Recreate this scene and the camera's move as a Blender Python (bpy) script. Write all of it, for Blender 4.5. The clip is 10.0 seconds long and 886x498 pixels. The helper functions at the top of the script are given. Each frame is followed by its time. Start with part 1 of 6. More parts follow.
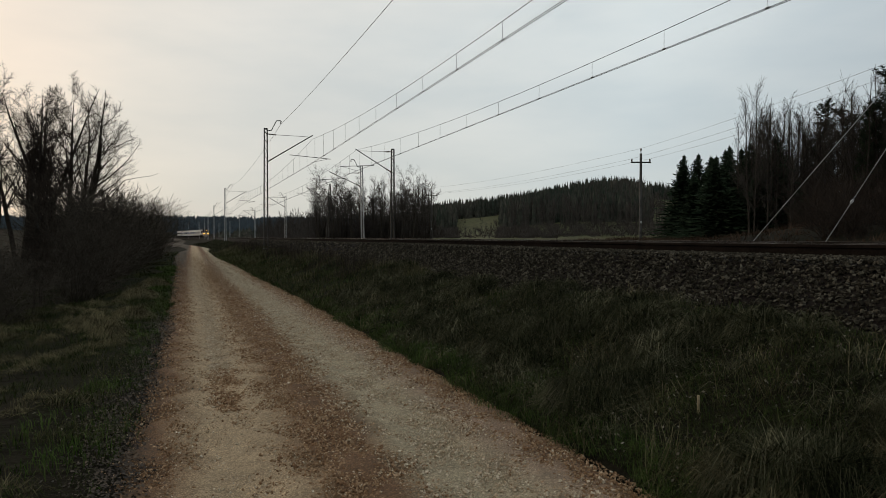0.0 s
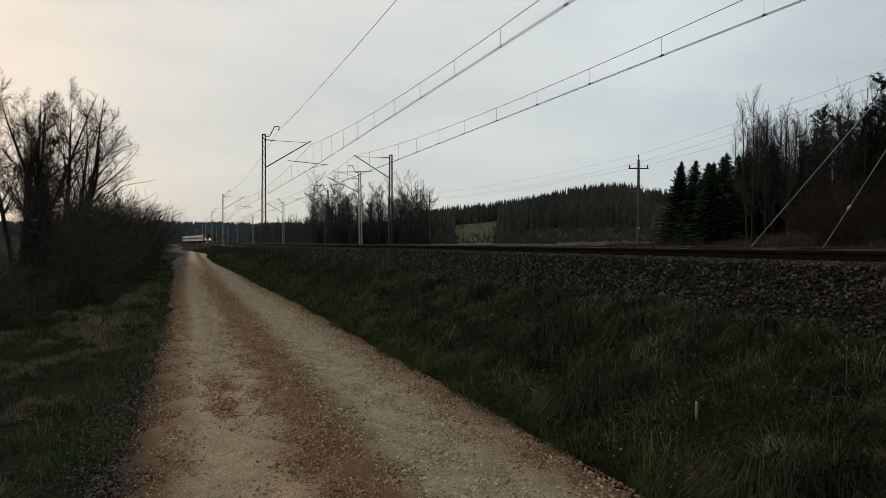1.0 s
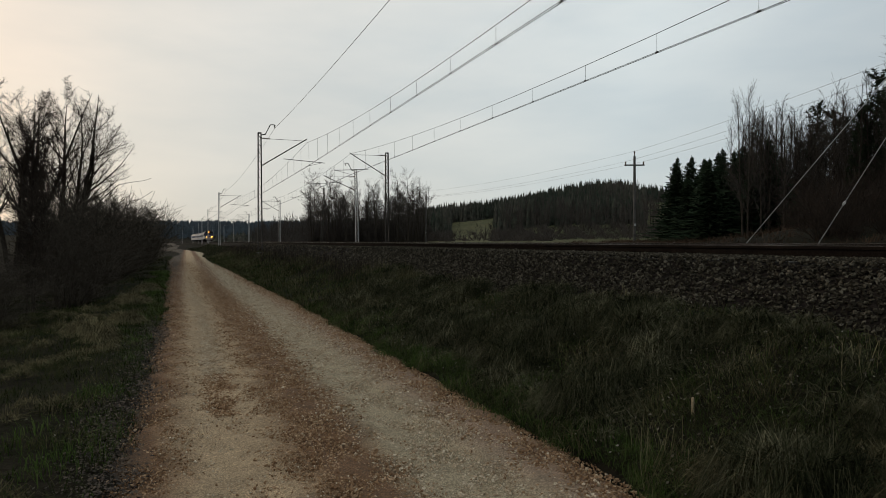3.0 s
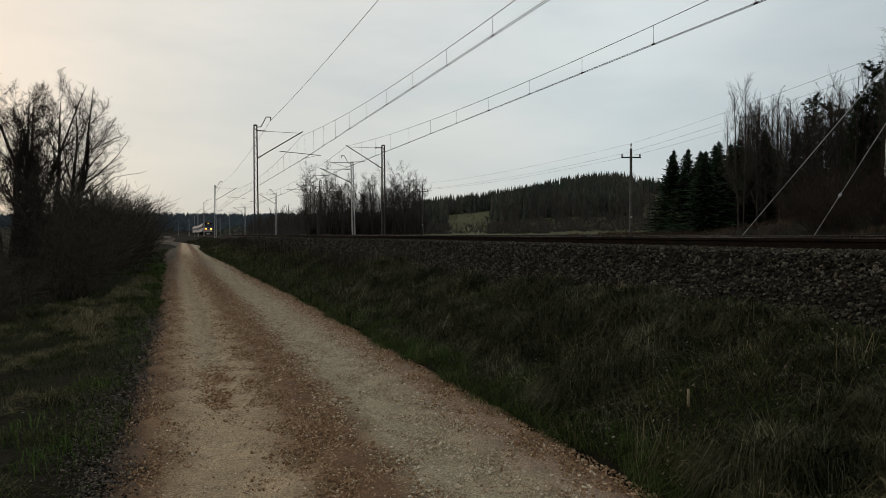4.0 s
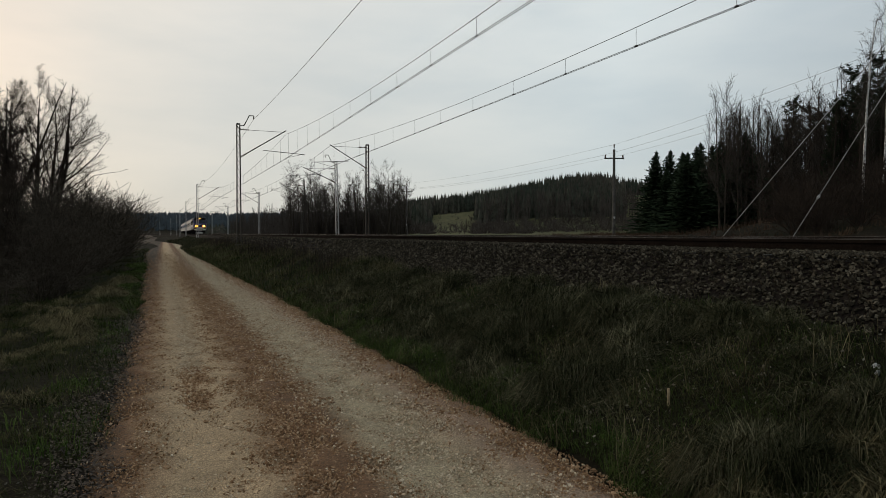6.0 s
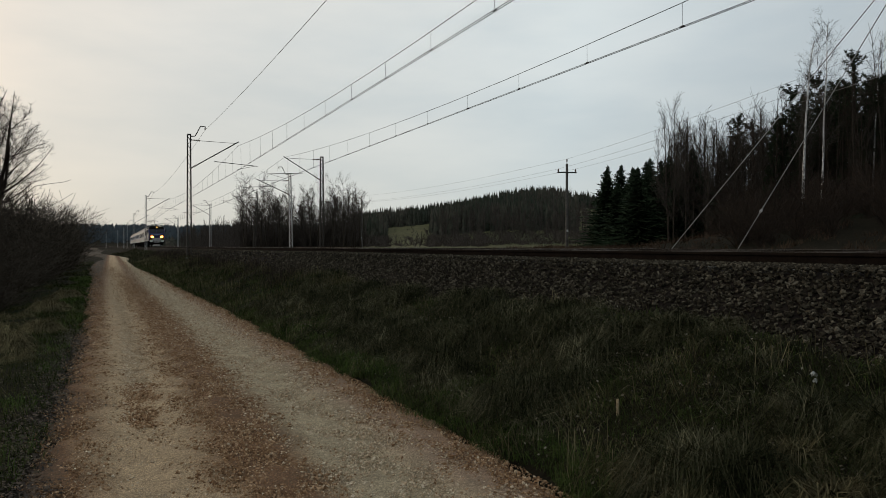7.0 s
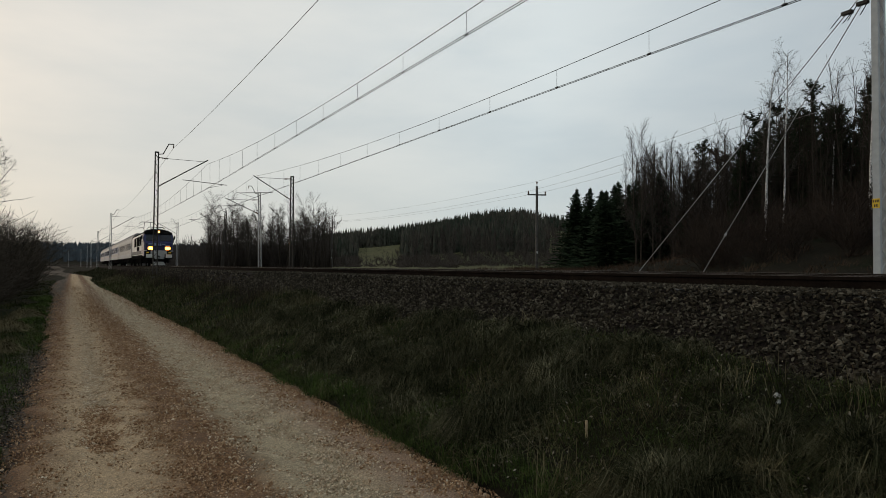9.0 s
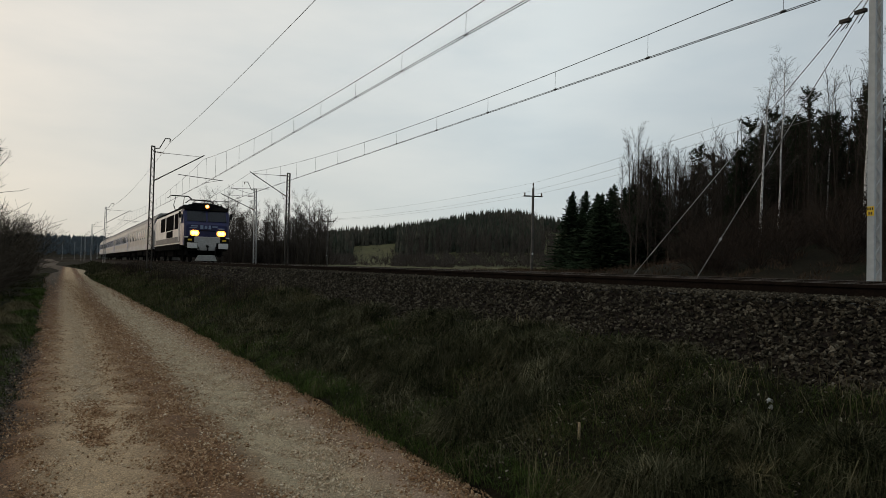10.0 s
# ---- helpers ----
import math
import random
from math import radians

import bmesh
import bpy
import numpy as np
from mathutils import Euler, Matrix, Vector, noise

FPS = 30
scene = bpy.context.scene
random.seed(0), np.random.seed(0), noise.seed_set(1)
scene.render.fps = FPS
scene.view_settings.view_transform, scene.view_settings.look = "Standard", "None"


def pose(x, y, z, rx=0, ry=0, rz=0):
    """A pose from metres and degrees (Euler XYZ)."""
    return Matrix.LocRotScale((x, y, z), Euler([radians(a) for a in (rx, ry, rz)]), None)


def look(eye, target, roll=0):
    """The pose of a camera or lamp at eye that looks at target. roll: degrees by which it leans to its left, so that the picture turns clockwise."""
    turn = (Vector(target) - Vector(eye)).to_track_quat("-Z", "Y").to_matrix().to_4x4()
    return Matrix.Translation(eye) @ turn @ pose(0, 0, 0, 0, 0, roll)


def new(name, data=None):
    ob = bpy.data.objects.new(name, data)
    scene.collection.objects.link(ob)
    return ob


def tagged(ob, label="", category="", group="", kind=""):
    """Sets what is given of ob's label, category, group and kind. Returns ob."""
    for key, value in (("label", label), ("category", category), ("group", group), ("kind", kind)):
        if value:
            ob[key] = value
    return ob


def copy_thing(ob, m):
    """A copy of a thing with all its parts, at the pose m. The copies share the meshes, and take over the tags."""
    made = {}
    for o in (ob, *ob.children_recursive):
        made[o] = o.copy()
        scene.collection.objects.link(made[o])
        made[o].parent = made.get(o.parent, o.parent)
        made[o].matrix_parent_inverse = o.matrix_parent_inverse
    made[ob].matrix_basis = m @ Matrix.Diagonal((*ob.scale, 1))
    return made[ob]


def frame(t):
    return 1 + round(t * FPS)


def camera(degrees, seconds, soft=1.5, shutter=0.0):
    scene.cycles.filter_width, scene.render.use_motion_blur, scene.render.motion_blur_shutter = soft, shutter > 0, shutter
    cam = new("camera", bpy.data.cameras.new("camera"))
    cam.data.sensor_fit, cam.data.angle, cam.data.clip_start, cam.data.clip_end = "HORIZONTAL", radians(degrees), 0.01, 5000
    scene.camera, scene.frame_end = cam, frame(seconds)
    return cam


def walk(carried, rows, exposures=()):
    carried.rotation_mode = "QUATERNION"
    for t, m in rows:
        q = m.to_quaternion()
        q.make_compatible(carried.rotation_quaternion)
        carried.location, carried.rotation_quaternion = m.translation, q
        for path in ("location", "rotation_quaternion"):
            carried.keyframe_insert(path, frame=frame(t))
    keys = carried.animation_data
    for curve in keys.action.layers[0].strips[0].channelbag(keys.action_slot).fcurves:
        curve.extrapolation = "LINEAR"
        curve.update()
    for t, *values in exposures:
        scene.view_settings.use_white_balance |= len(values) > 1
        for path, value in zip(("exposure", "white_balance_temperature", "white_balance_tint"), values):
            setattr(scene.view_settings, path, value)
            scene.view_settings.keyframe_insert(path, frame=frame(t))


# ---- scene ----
# World: y runs along the railway, x to the right of it, z up; the gravel lane lies at z = 0.
cam = camera(66.44, 10.0, soft=0.75)
EYE, TURN, TILT, LEAN = 1.6, -20.35, -0.96, 0.1
BASE = pose(0, 0, EYE, 0, 0, TURN) @ pose(0, 0, 0, TILT) @ pose(0, 0, 0, 0, -LEAN, 0)
ROWS = [  # seconds, yaw, pitch, roll against the first view, and metres stepped aside
    (0.0, 0.0, 0.0, 0.0, 0),
    (0.5, -0.17, 0.25, 0.1, 0),
    (1.0, -0.17, 0.49, 0.03, 0),
    (1.5, -0.25, 0.58, 0.0, 0),
    (2.0, -0.38, 0.63, -0.14, 0),
    (2.5, -0.39, 0.53, -0.25, 0.003),
    (4.0, -0.74, -0.35, -0.33, 0.005),
    (4.5, -0.97, -0.52, -0.32, 0.01),
    (5.0, -1.15, -0.48, -0.10, 0.01),
    (6.5, -3.63, -0.03, -0.22, 0.03),
    (7.0, -5.85, 0.71, -0.22, 0.044),
    (7.5, -7.0, 0.92, -0.49, 0.05),
    (8.0, -7.79, 1.85, -0.54, 0.056),
    (8.5, -8.18, 2.47, -0.75, 0.052),
    (9.0, -8.34, 2.48, 0.11, 0.046),
    (9.5, -8.57, 1.94, 0.61, 0.045),
    (10.0, -8.74, 2.46, 1.14, 0.04),
]
walk(cam, [(t, BASE @ pose(dx, 0, 0, 0, 0, a) @ pose(0, 0, 0, 90 + p) @ pose(0, 0, 0, 0, 0, r)) for t, a, p, r, dx in ROWS],
     exposures=[(0.0, 0.0), (10.0, 0.0)])

# ---------------------------------------------------------------- light
SUN_AZ, SUN_EL = radians(-32), radians(7)
SUN_DIR = Vector((math.sin(SUN_AZ) * math.cos(SUN_EL), math.cos(SUN_AZ) * math.cos(SUN_EL), math.sin(SUN_EL)))


def make_world():
    w = bpy.data.worlds.new("evening_sky")
    w.use_nodes = True
    nt = w.node_tree
    nt.nodes.clear()
    n, l = nt.nodes.new, nt.links.new
    out, bg = n("ShaderNodeOutputWorld"), n("ShaderNodeBackground")
    sky = n("ShaderNodeTexSky")
    sky.sky_type, sky.sun_disc = "NISHITA", False
    sky.sun_elevation, sky.sun_rotation = SUN_EL, SUN_AZ
    dim = n("ShaderNodeVectorMath")
    dim.operation = "SCALE"
    dim.inputs["Scale"].default_value = 0.10
    l(sky.outputs[0], dim.inputs[0])
    tc = n("ShaderNodeTexCoord")
    dot = n("ShaderNodeVectorMath")
    dot.operation = "DOT_PRODUCT"
    dot.inputs[1].default_value = (math.sin(SUN_AZ) * 0.96, math.cos(SUN_AZ) * 0.96, 0.28)
    l(tc.outputs["Generated"], dot.inputs[0])
    # veil of cloud: cool away from the sunset, warm towards it
    veil = n("ShaderNodeValToRGB")
    e = veil.color_ramp.elements
    e[0].position, e[0].color = 0.0, (0.50, 0.55, 0.58, 1)
    e[1].position, e[1].color = 1.0, (0.96, 0.70, 0.52, 1)
    for p, c in ((0.40, (0.70, 0.76, 0.77, 1)), (0.66, (0.74, 0.755, 0.73, 1)), (0.82, (0.775, 0.755, 0.705, 1)), (0.89, (0.845, 0.785, 0.70, 1)), (0.95, (0.98, 0.83, 0.69, 1))):
        k = e.new(p)
        k.color = c
    l(dot.outputs["Value"], veil.inputs[0])
    # soft flat clouds
    mp = n("ShaderNodeMapping")
    mp.inputs["Scale"].default_value = (1.6, 1.6, 6.0)
    l(tc.outputs["Generated"], mp.inputs[0])
    cl = n("ShaderNodeTexNoise")
    cl.inputs["Scale"].default_value, cl.inputs["Detail"].default_value = 2.2, 6
    cl.inputs["Roughness"].default_value = 0.5
    l(mp.outputs[0], cl.inputs["Vector"])
    cr = n("ShaderNodeValToRGB")
    cr.color_ramp.elements[0].position, cr.color_ramp.elements[0].color = 0.32, (0.86, 0.895, 0.925, 1)
    cr.color_ramp.elements[1].position, cr.color_ramp.elements[1].color = 0.66, (1.02, 1.015, 1.01, 1)
    l(cl.outputs["Fac"], cr.inputs[0])
    mul = n("ShaderNodeMix")
    mul.data_type, mul.blend_type = "RGBA", "MULTIPLY"
    mul.inputs[0].default_value = 1
    l(veil.outputs[0], mul.inputs[6])
    l(cr.outputs[0], mul.inputs[7])
    add = n("ShaderNodeMix")
    add.data_type = "RGBA"
    add.inputs[0].default_value = 0.12
    l(mul.outputs[2], add.inputs[6])
    l(dim.outputs[0], add.inputs[7])
    # the veil thickens and dims towards the horizon
    sep = n("ShaderNodeSeparateXYZ")
    l(tc.outputs["Generated"], sep.inputs[0])
    low = n("ShaderNodeMapRange")
    low.inputs[1].default_value, low.inputs[2].default_value, low.inputs[3].default_value, low.inputs[4].default_value = 0.02, 0.28, 0.90, 1.06
    l(sep.outputs[2], low.inputs[0])
    fade = n("ShaderNodeVectorMath")
    fade.operation = "SCALE"
    l(add.outputs[2], fade.inputs[0])
    l(low.outputs[0], fade.inputs["Scale"])
    l(fade.outputs[0], bg.inputs[0])
    bg.inputs[1].default_value = 1.0
    l(bg.outputs[0], out.inputs[0])
    scene.world = w


make_world()
sun = new("sun", bpy.data.lights.new("sun", "SUN"))
sun.data.energy, sun.data.angle, sun.data.color = 0.5, radians(25), (1.0, 0.82, 0.66)
sun.matrix_world = look((0, 0, 80), Vector((0, 0, 80)) - SUN_DIR)


# ---------------------------------------------------------------- materials
def material(name, stops, scale=4.0, rough=0.85, metal=0.0, bump=0.3, fine=60.0, per="", amount=0.35, detail=6, dist=0.02, spec=0.3, coords="Object", mixing=0.75):
    """A surface from colour stops over coarse noise, darkened and lightened by fine noise, with relief.
    per: 'island' or 'object' shifts the colour from piece to piece."""
    m = bpy.data.materials.new(name)
    m.use_nodes = True
    nt = m.node_tree
    n, l = nt.nodes.new, nt.links.new
    b = nt.nodes["Principled BSDF"]
    b.inputs["Roughness"].default_value, b.inputs["Metallic"].default_value = rough, metal
    b.inputs["Specular IOR Level"].default_value = spec
    tc = n("ShaderNodeTexCoord")
    no = n("ShaderNodeTexNoise")
    no.inputs["Scale"].default_value, no.inputs["Detail"].default_value = scale, detail
    l(tc.outputs[coords], no.inputs["Vector"])
    fac = no.outputs["Fac"]
    if per:
        if per == "island":
            src = n("ShaderNodeNewGeometry").outputs["Random Per Island"]
        else:
            src = n("ShaderNodeObjectInfo").outputs["Random"]
        wide = n("ShaderNodeMapRange")
        wide.inputs[1].default_value, wide.inputs[2].default_value = 0.32, 0.68
        l(fac, wide.inputs[0])
        mx = n("ShaderNodeMix")
        mx.inputs[0].default_value = mixing
        l(wide.outputs[0], mx.inputs[2])
        l(src, mx.inputs[3])
        fac = mx.outputs[0]
    ra = n("ShaderNodeValToRGB")
    e = ra.color_ramp.elements
    lo, hi = (0.05, 0.95) if per else (0.3, 0.7)
    for i, c in enumerate(stops):
        p = lo + (hi - lo) * i / max(1, len(stops) - 1)
        k = e[i] if i < 2 else e.new(p)
        k.position, k.color = p, (*c, 1)
    l(fac, ra.inputs[0])
    fn = n("ShaderNodeTexNoise")
    fn.inputs["Scale"].default_value, fn.inputs["Detail"].default_value = fine, 4
    l(tc.outputs[coords], fn.inputs["Vector"])
    mr = n("ShaderNodeMapRange")
    mr.inputs[1].default_value, mr.inputs[2].default_value = 0.3, 0.7
    mr.inputs[3].default_value, mr.inputs[4].default_value = 1 - amount, 1 + amount
    l(fn.outputs["Fac"], mr.inputs[0])
    sc = n("ShaderNodeVectorMath")
    sc.operation = "SCALE"
    l(ra.outputs[0], sc.inputs[0])
    l(mr.outputs[0], sc.inputs["Scale"])
    l(sc.outputs[0], b.inputs["Base Color"])
    if bump:
        bu = n("ShaderNodeBump")
        bu.inputs["Strength"].default_value, bu.inputs["Distance"].default_value = bump, dist
        l(fn.outputs["Fac"], bu.inputs["Height"])
        l(bu.outputs[0], b.inputs["Normal"])
    return m


def glow(name, colour, strength):
    m = bpy.data.materials.new(name)
    m.use_nodes = True
    b = m.node_tree.nodes["Principled BSDF"]
    b.inputs["Emission Color"].default_value, b.inputs["Emission Strength"].default_value = (*colour, 1), strength
    b.inputs["Base Color"].default_value = (*colour, 1)
    return m


# near-black, so the shade between grass blades is put into the soil's colour
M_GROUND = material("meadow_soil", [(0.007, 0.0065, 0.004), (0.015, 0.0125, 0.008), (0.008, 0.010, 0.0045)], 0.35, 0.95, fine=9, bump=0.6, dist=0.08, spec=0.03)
M_FIELD = material("far_meadow", [(0.045, 0.052, 0.020), (0.085, 0.078, 0.036)], 0.02, 0.95, fine=0.4, spec=0.1)
# darker than the stones: the shaded gaps between them are in this colour
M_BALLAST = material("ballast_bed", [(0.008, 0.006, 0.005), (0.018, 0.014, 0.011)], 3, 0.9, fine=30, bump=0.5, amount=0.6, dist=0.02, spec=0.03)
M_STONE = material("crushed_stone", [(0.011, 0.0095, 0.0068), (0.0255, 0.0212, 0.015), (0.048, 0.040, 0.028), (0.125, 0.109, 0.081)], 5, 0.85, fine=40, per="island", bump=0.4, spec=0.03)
M_STONE_ONE = material("crushed_stone_piece", [(0.011, 0.0095, 0.0068), (0.0255, 0.0212, 0.015), (0.048, 0.040, 0.028), (0.125, 0.109, 0.081)], 5, 0.85, fine=40, per="object", bump=0.4, spec=0.03)
M_PEBBLE = material("lane_pebbles", [(0.26, 0.18, 0.11), (0.42, 0.32, 0.21), (0.55, 0.47, 0.35)], 5, 0.85, fine=60, per="island")
M_BROWNPEBBLE = material("brown_pebbles", [(0.14, 0.076, 0.04), (0.25, 0.148, 0.08), (0.42, 0.29, 0.18)], 5, 0.9, fine=60, per="island", spec=0.05)
# darkest tones, spread by noise, stand in for shaded hollows in the grass
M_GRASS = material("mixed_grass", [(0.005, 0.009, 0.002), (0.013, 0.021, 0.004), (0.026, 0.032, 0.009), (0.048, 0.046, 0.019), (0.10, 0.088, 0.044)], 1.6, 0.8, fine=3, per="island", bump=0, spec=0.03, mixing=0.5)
M_STRAW = material("dry_grass", [(0.05, 0.042, 0.021), (0.095, 0.08, 0.042), (0.17, 0.145, 0.08)], 0.8, 0.8, fine=3, per="island", bump=0, spec=0.03)
M_GREEN = material("spring_grass", [(0.022, 0.040, 0.007), (0.040, 0.064, 0.013), (0.068, 0.088, 0.026)], 0.8, 0.75, fine=3, per="island", bump=0, spec=0.03)
# the two darkest tones again imitate shade in hollows between tussocks
M_MAT = material("matted_grass", [(0.006, 0.007, 0.003), (0.013, 0.014, 0.006), (0.030, 0.031, 0.014), (0.068, 0.064, 0.036), (0.165, 0.150, 0.092)], 2.2, 0.8, fine=3, per="island", bump=0, spec=0.03, mixing=0.62)
M_PATH = material("sandy_track", [(0.16, 0.13, 0.085), (0.27, 0.22, 0.15)], 0.6, 0.9, fine=8, spec=0.05)
M_LEAF = material("fallen_leaves", [(0.05, 0.035, 0.02), (0.10, 0.08, 0.055), (0.21, 0.19, 0.155)], 2, 0.8, fine=8, per="island", bump=0)
M_ROTLEAF = material("rotting_leaves", [(0.015, 0.011, 0.008), (0.035, 0.025, 0.018), (0.11, 0.08, 0.056)], 2, 0.8, fine=8, per="island", bump=0)
M_BARK = material("dark_bark", [(0.025, 0.02, 0.016), (0.055, 0.045, 0.035)], 3, 0.95, fine=30, bump=0.6, spec=0.03)
M_TWIG = material("brown_twigs", [(0.020, 0.015, 0.012), (0.044, 0.033, 0.025)], 0.6, 0.9, fine=6, per="island", bump=0, spec=0.03)
M_BUSH = material("thicket_twigs", [(0.020, 0.017, 0.013), (0.046, 0.038, 0.029), (0.092, 0.076, 0.057)], 0.6, 0.9, fine=6, per="island", bump=0, spec=0.03)
# paler and greyer than brown_twigs: the copse's distance haze is in the colour
M_COPSE = material("copse_twigs", [(0.038, 0.031, 0.026), (0.078, 0.066, 0.056)], 0.6, 0.9, fine=6, per="island", bump=0, spec=0.03)
M_RUSSET = material("russet_grass", [(0.030, 0.018, 0.012), (0.050, 0.032, 0.021), (0.085, 0.060, 0.040)], 0.5, 0.9, fine=4, per="island", bump=0, spec=0.03)
M_GREYTWIG = material("grey_twigs", [(0.05, 0.043, 0.037), (0.095, 0.082, 0.07)], 0.6, 0.9, fine=6, per="island", bump=0, spec=0.03)
M_BIRCH = material("birch_bark", [(0.12, 0.11, 0.10), (0.5, 0.48, 0.45), (0.62, 0.6, 0.57)], 6, 0.8, fine=12, amount=0.5, bump=0.2)
M_NEEDLE = material("spruce_needles", [(0.012, 0.019, 0.011), (0.022, 0.034, 0.018), (0.034, 0.048, 0.026)], 0.7, 0.85, fine=5, per="island", bump=0, spec=0.03)
M_PINE = material("pine_needles", [(0.014, 0.020, 0.012), (0.028, 0.036, 0.02), (0.042, 0.05, 0.028)], 0.7, 0.85, fine=5, per="island", bump=0, spec=0.03)
M_FARWOOD = material("far_wood", [(0.024, 0.036, 0.026), (0.044, 0.048, 0.036), (0.085, 0.073, 0.060)], 0.02, 0.9, fine=0.5, per="island", bump=0, spec=0.03, mixing=0.35)
# bluish grey base colour carries the haze of distance; no volume is used
M_HAZEWOOD = material("distant_wood", [(0.050, 0.062, 0.070), (0.064, 0.077, 0.086)], 0.015, 0.95, fine=0.2, bump=0, spec=0.0, amount=0.12)
M_STEEL = material("galvanised_steel", [(0.20, 0.20, 0.20), (0.34, 0.34, 0.33)], 3, 0.6, 0.3, fine=30, bump=0.1)
M_PALE = material("pale_painted_steel", [(0.34, 0.36, 0.36), (0.42, 0.44, 0.44)], 0.8, 0.6, 0.0, fine=8, bump=0.05, amount=0.08)
M_DARKSTEEL = material("weathered_steel", [(0.028, 0.026, 0.023), (0.058, 0.052, 0.045)], 3, 0.8, 0.0, fine=30, bump=0.2, spec=0.1)
M_RUST = material("rusty_rail", [(0.008, 0.006, 0.005), (0.016, 0.011, 0.008)], 4, 0.9, 0.0, fine=40, spec=0.03)
M_RAILTOP = material("polished_rail", [(0.10, 0.09, 0.08), (0.15, 0.14, 0.13)], 4, 0.45, 0.6, fine=40, bump=0.05)
M_CONCRETE = material("concrete", [(0.13, 0.125, 0.115), (0.22, 0.215, 0.20)], 3, 0.9, fine=40, spec=0.03)
M_WIRE = material("copper_wire", [(0.02, 0.02, 0.02), (0.04, 0.04, 0.04)], 3, 0.6, 0.3, bump=0)
M_LINE = material("aluminium_wire", [(0.18, 0.18, 0.18), (0.25, 0.25, 0.25)], 3, 0.6, 0.3, bump=0)
M_PORCELAIN = material("brown_porcelain", [(0.05, 0.025, 0.015), (0.09, 0.05, 0.03)], 5, 0.25, bump=0)
M_WOODPOLE = material("grey_pole", [(0.05, 0.045, 0.04), (0.11, 0.10, 0.09)], 2, 0.9, fine=30)
M_YELLOW = material("yellow_plate", [(0.62, 0.40, 0.02), (0.72, 0.48, 0.03)], 5, 0.5, fine=40, amount=0.1, bump=0.05)
M_INK = material("black_ink", [(0.015, 0.015, 0.015), (0.03, 0.03, 0.03)], 5, 0.6, bump=0)
M_WOOD = material("raw_stake_wood", [(0.22, 0.16, 0.09), (0.34, 0.26, 0.16)], 9, 0.85, fine=50)
M_PAPER = material("white_litter", [(0.35, 0.35, 0.34), (0.5, 0.5, 0.49)], 9, 0.7, fine=50)
M_WHITE = material("dirty_white_paint", [(0.42, 0.41, 0.39), (0.60, 0.59, 0.56)], 0.9, 0.45, fine=12, amount=0.15, bump=0.03)
M_COACH = material("coach_paint", [(0.24, 0.235, 0.22), (0.36, 0.355, 0.34)], 0.7, 0.5, fine=9, amount=0.15, bump=0.03, spec=0.2)
M_GREY = material("grey_paint", [(0.24, 0.25, 0.26), (0.36, 0.37, 0.38)], 1.2, 0.5, fine=12, amount=0.2, bump=0.03)
M_BLUE = material("deep_blue_paint", [(0.009, 0.010, 0.045), (0.014, 0.017, 0.078)], 1.2, 0.35, fine=12, amount=0.15, bump=0.02)
M_PALEBLUE = material("pale_blue_paint", [(0.16, 0.2, 0.30), (0.22, 0.27, 0.38)], 1.2, 0.45, fine=12, amount=0.15, bump=0.02)
M_BLACK = material("sooty_black", [(0.007, 0.007, 0.007), (0.018, 0.017, 0.016)], 2, 0.95, fine=20, bump=0.2, spec=0.0)
M_COACHROOF = material("coach_roof", [(0.17, 0.165, 0.155), (0.27, 0.26, 0.245)], 0.8, 0.6, fine=10, amount=0.25, spec=0.2)
M_ROOF = material("roof_grey", [(0.10, 0.10, 0.10), (0.17, 0.165, 0.16)], 1, 0.7, fine=14, amount=0.3)
M_GLASS = material("dark_window_glass", [(0.012, 0.014, 0.018), (0.02, 0.022, 0.028)], 1, 0.10, bump=0, spec=0.3)
M_LAMP = glow("warm_headlight", (1.0, 0.37, 0.042), 18.0)
# orange emission for added discs that imitate the glare round the lenses
M_HALO = glow("headlight_glare", (1.0, 0.33, 0.05), 3.0)


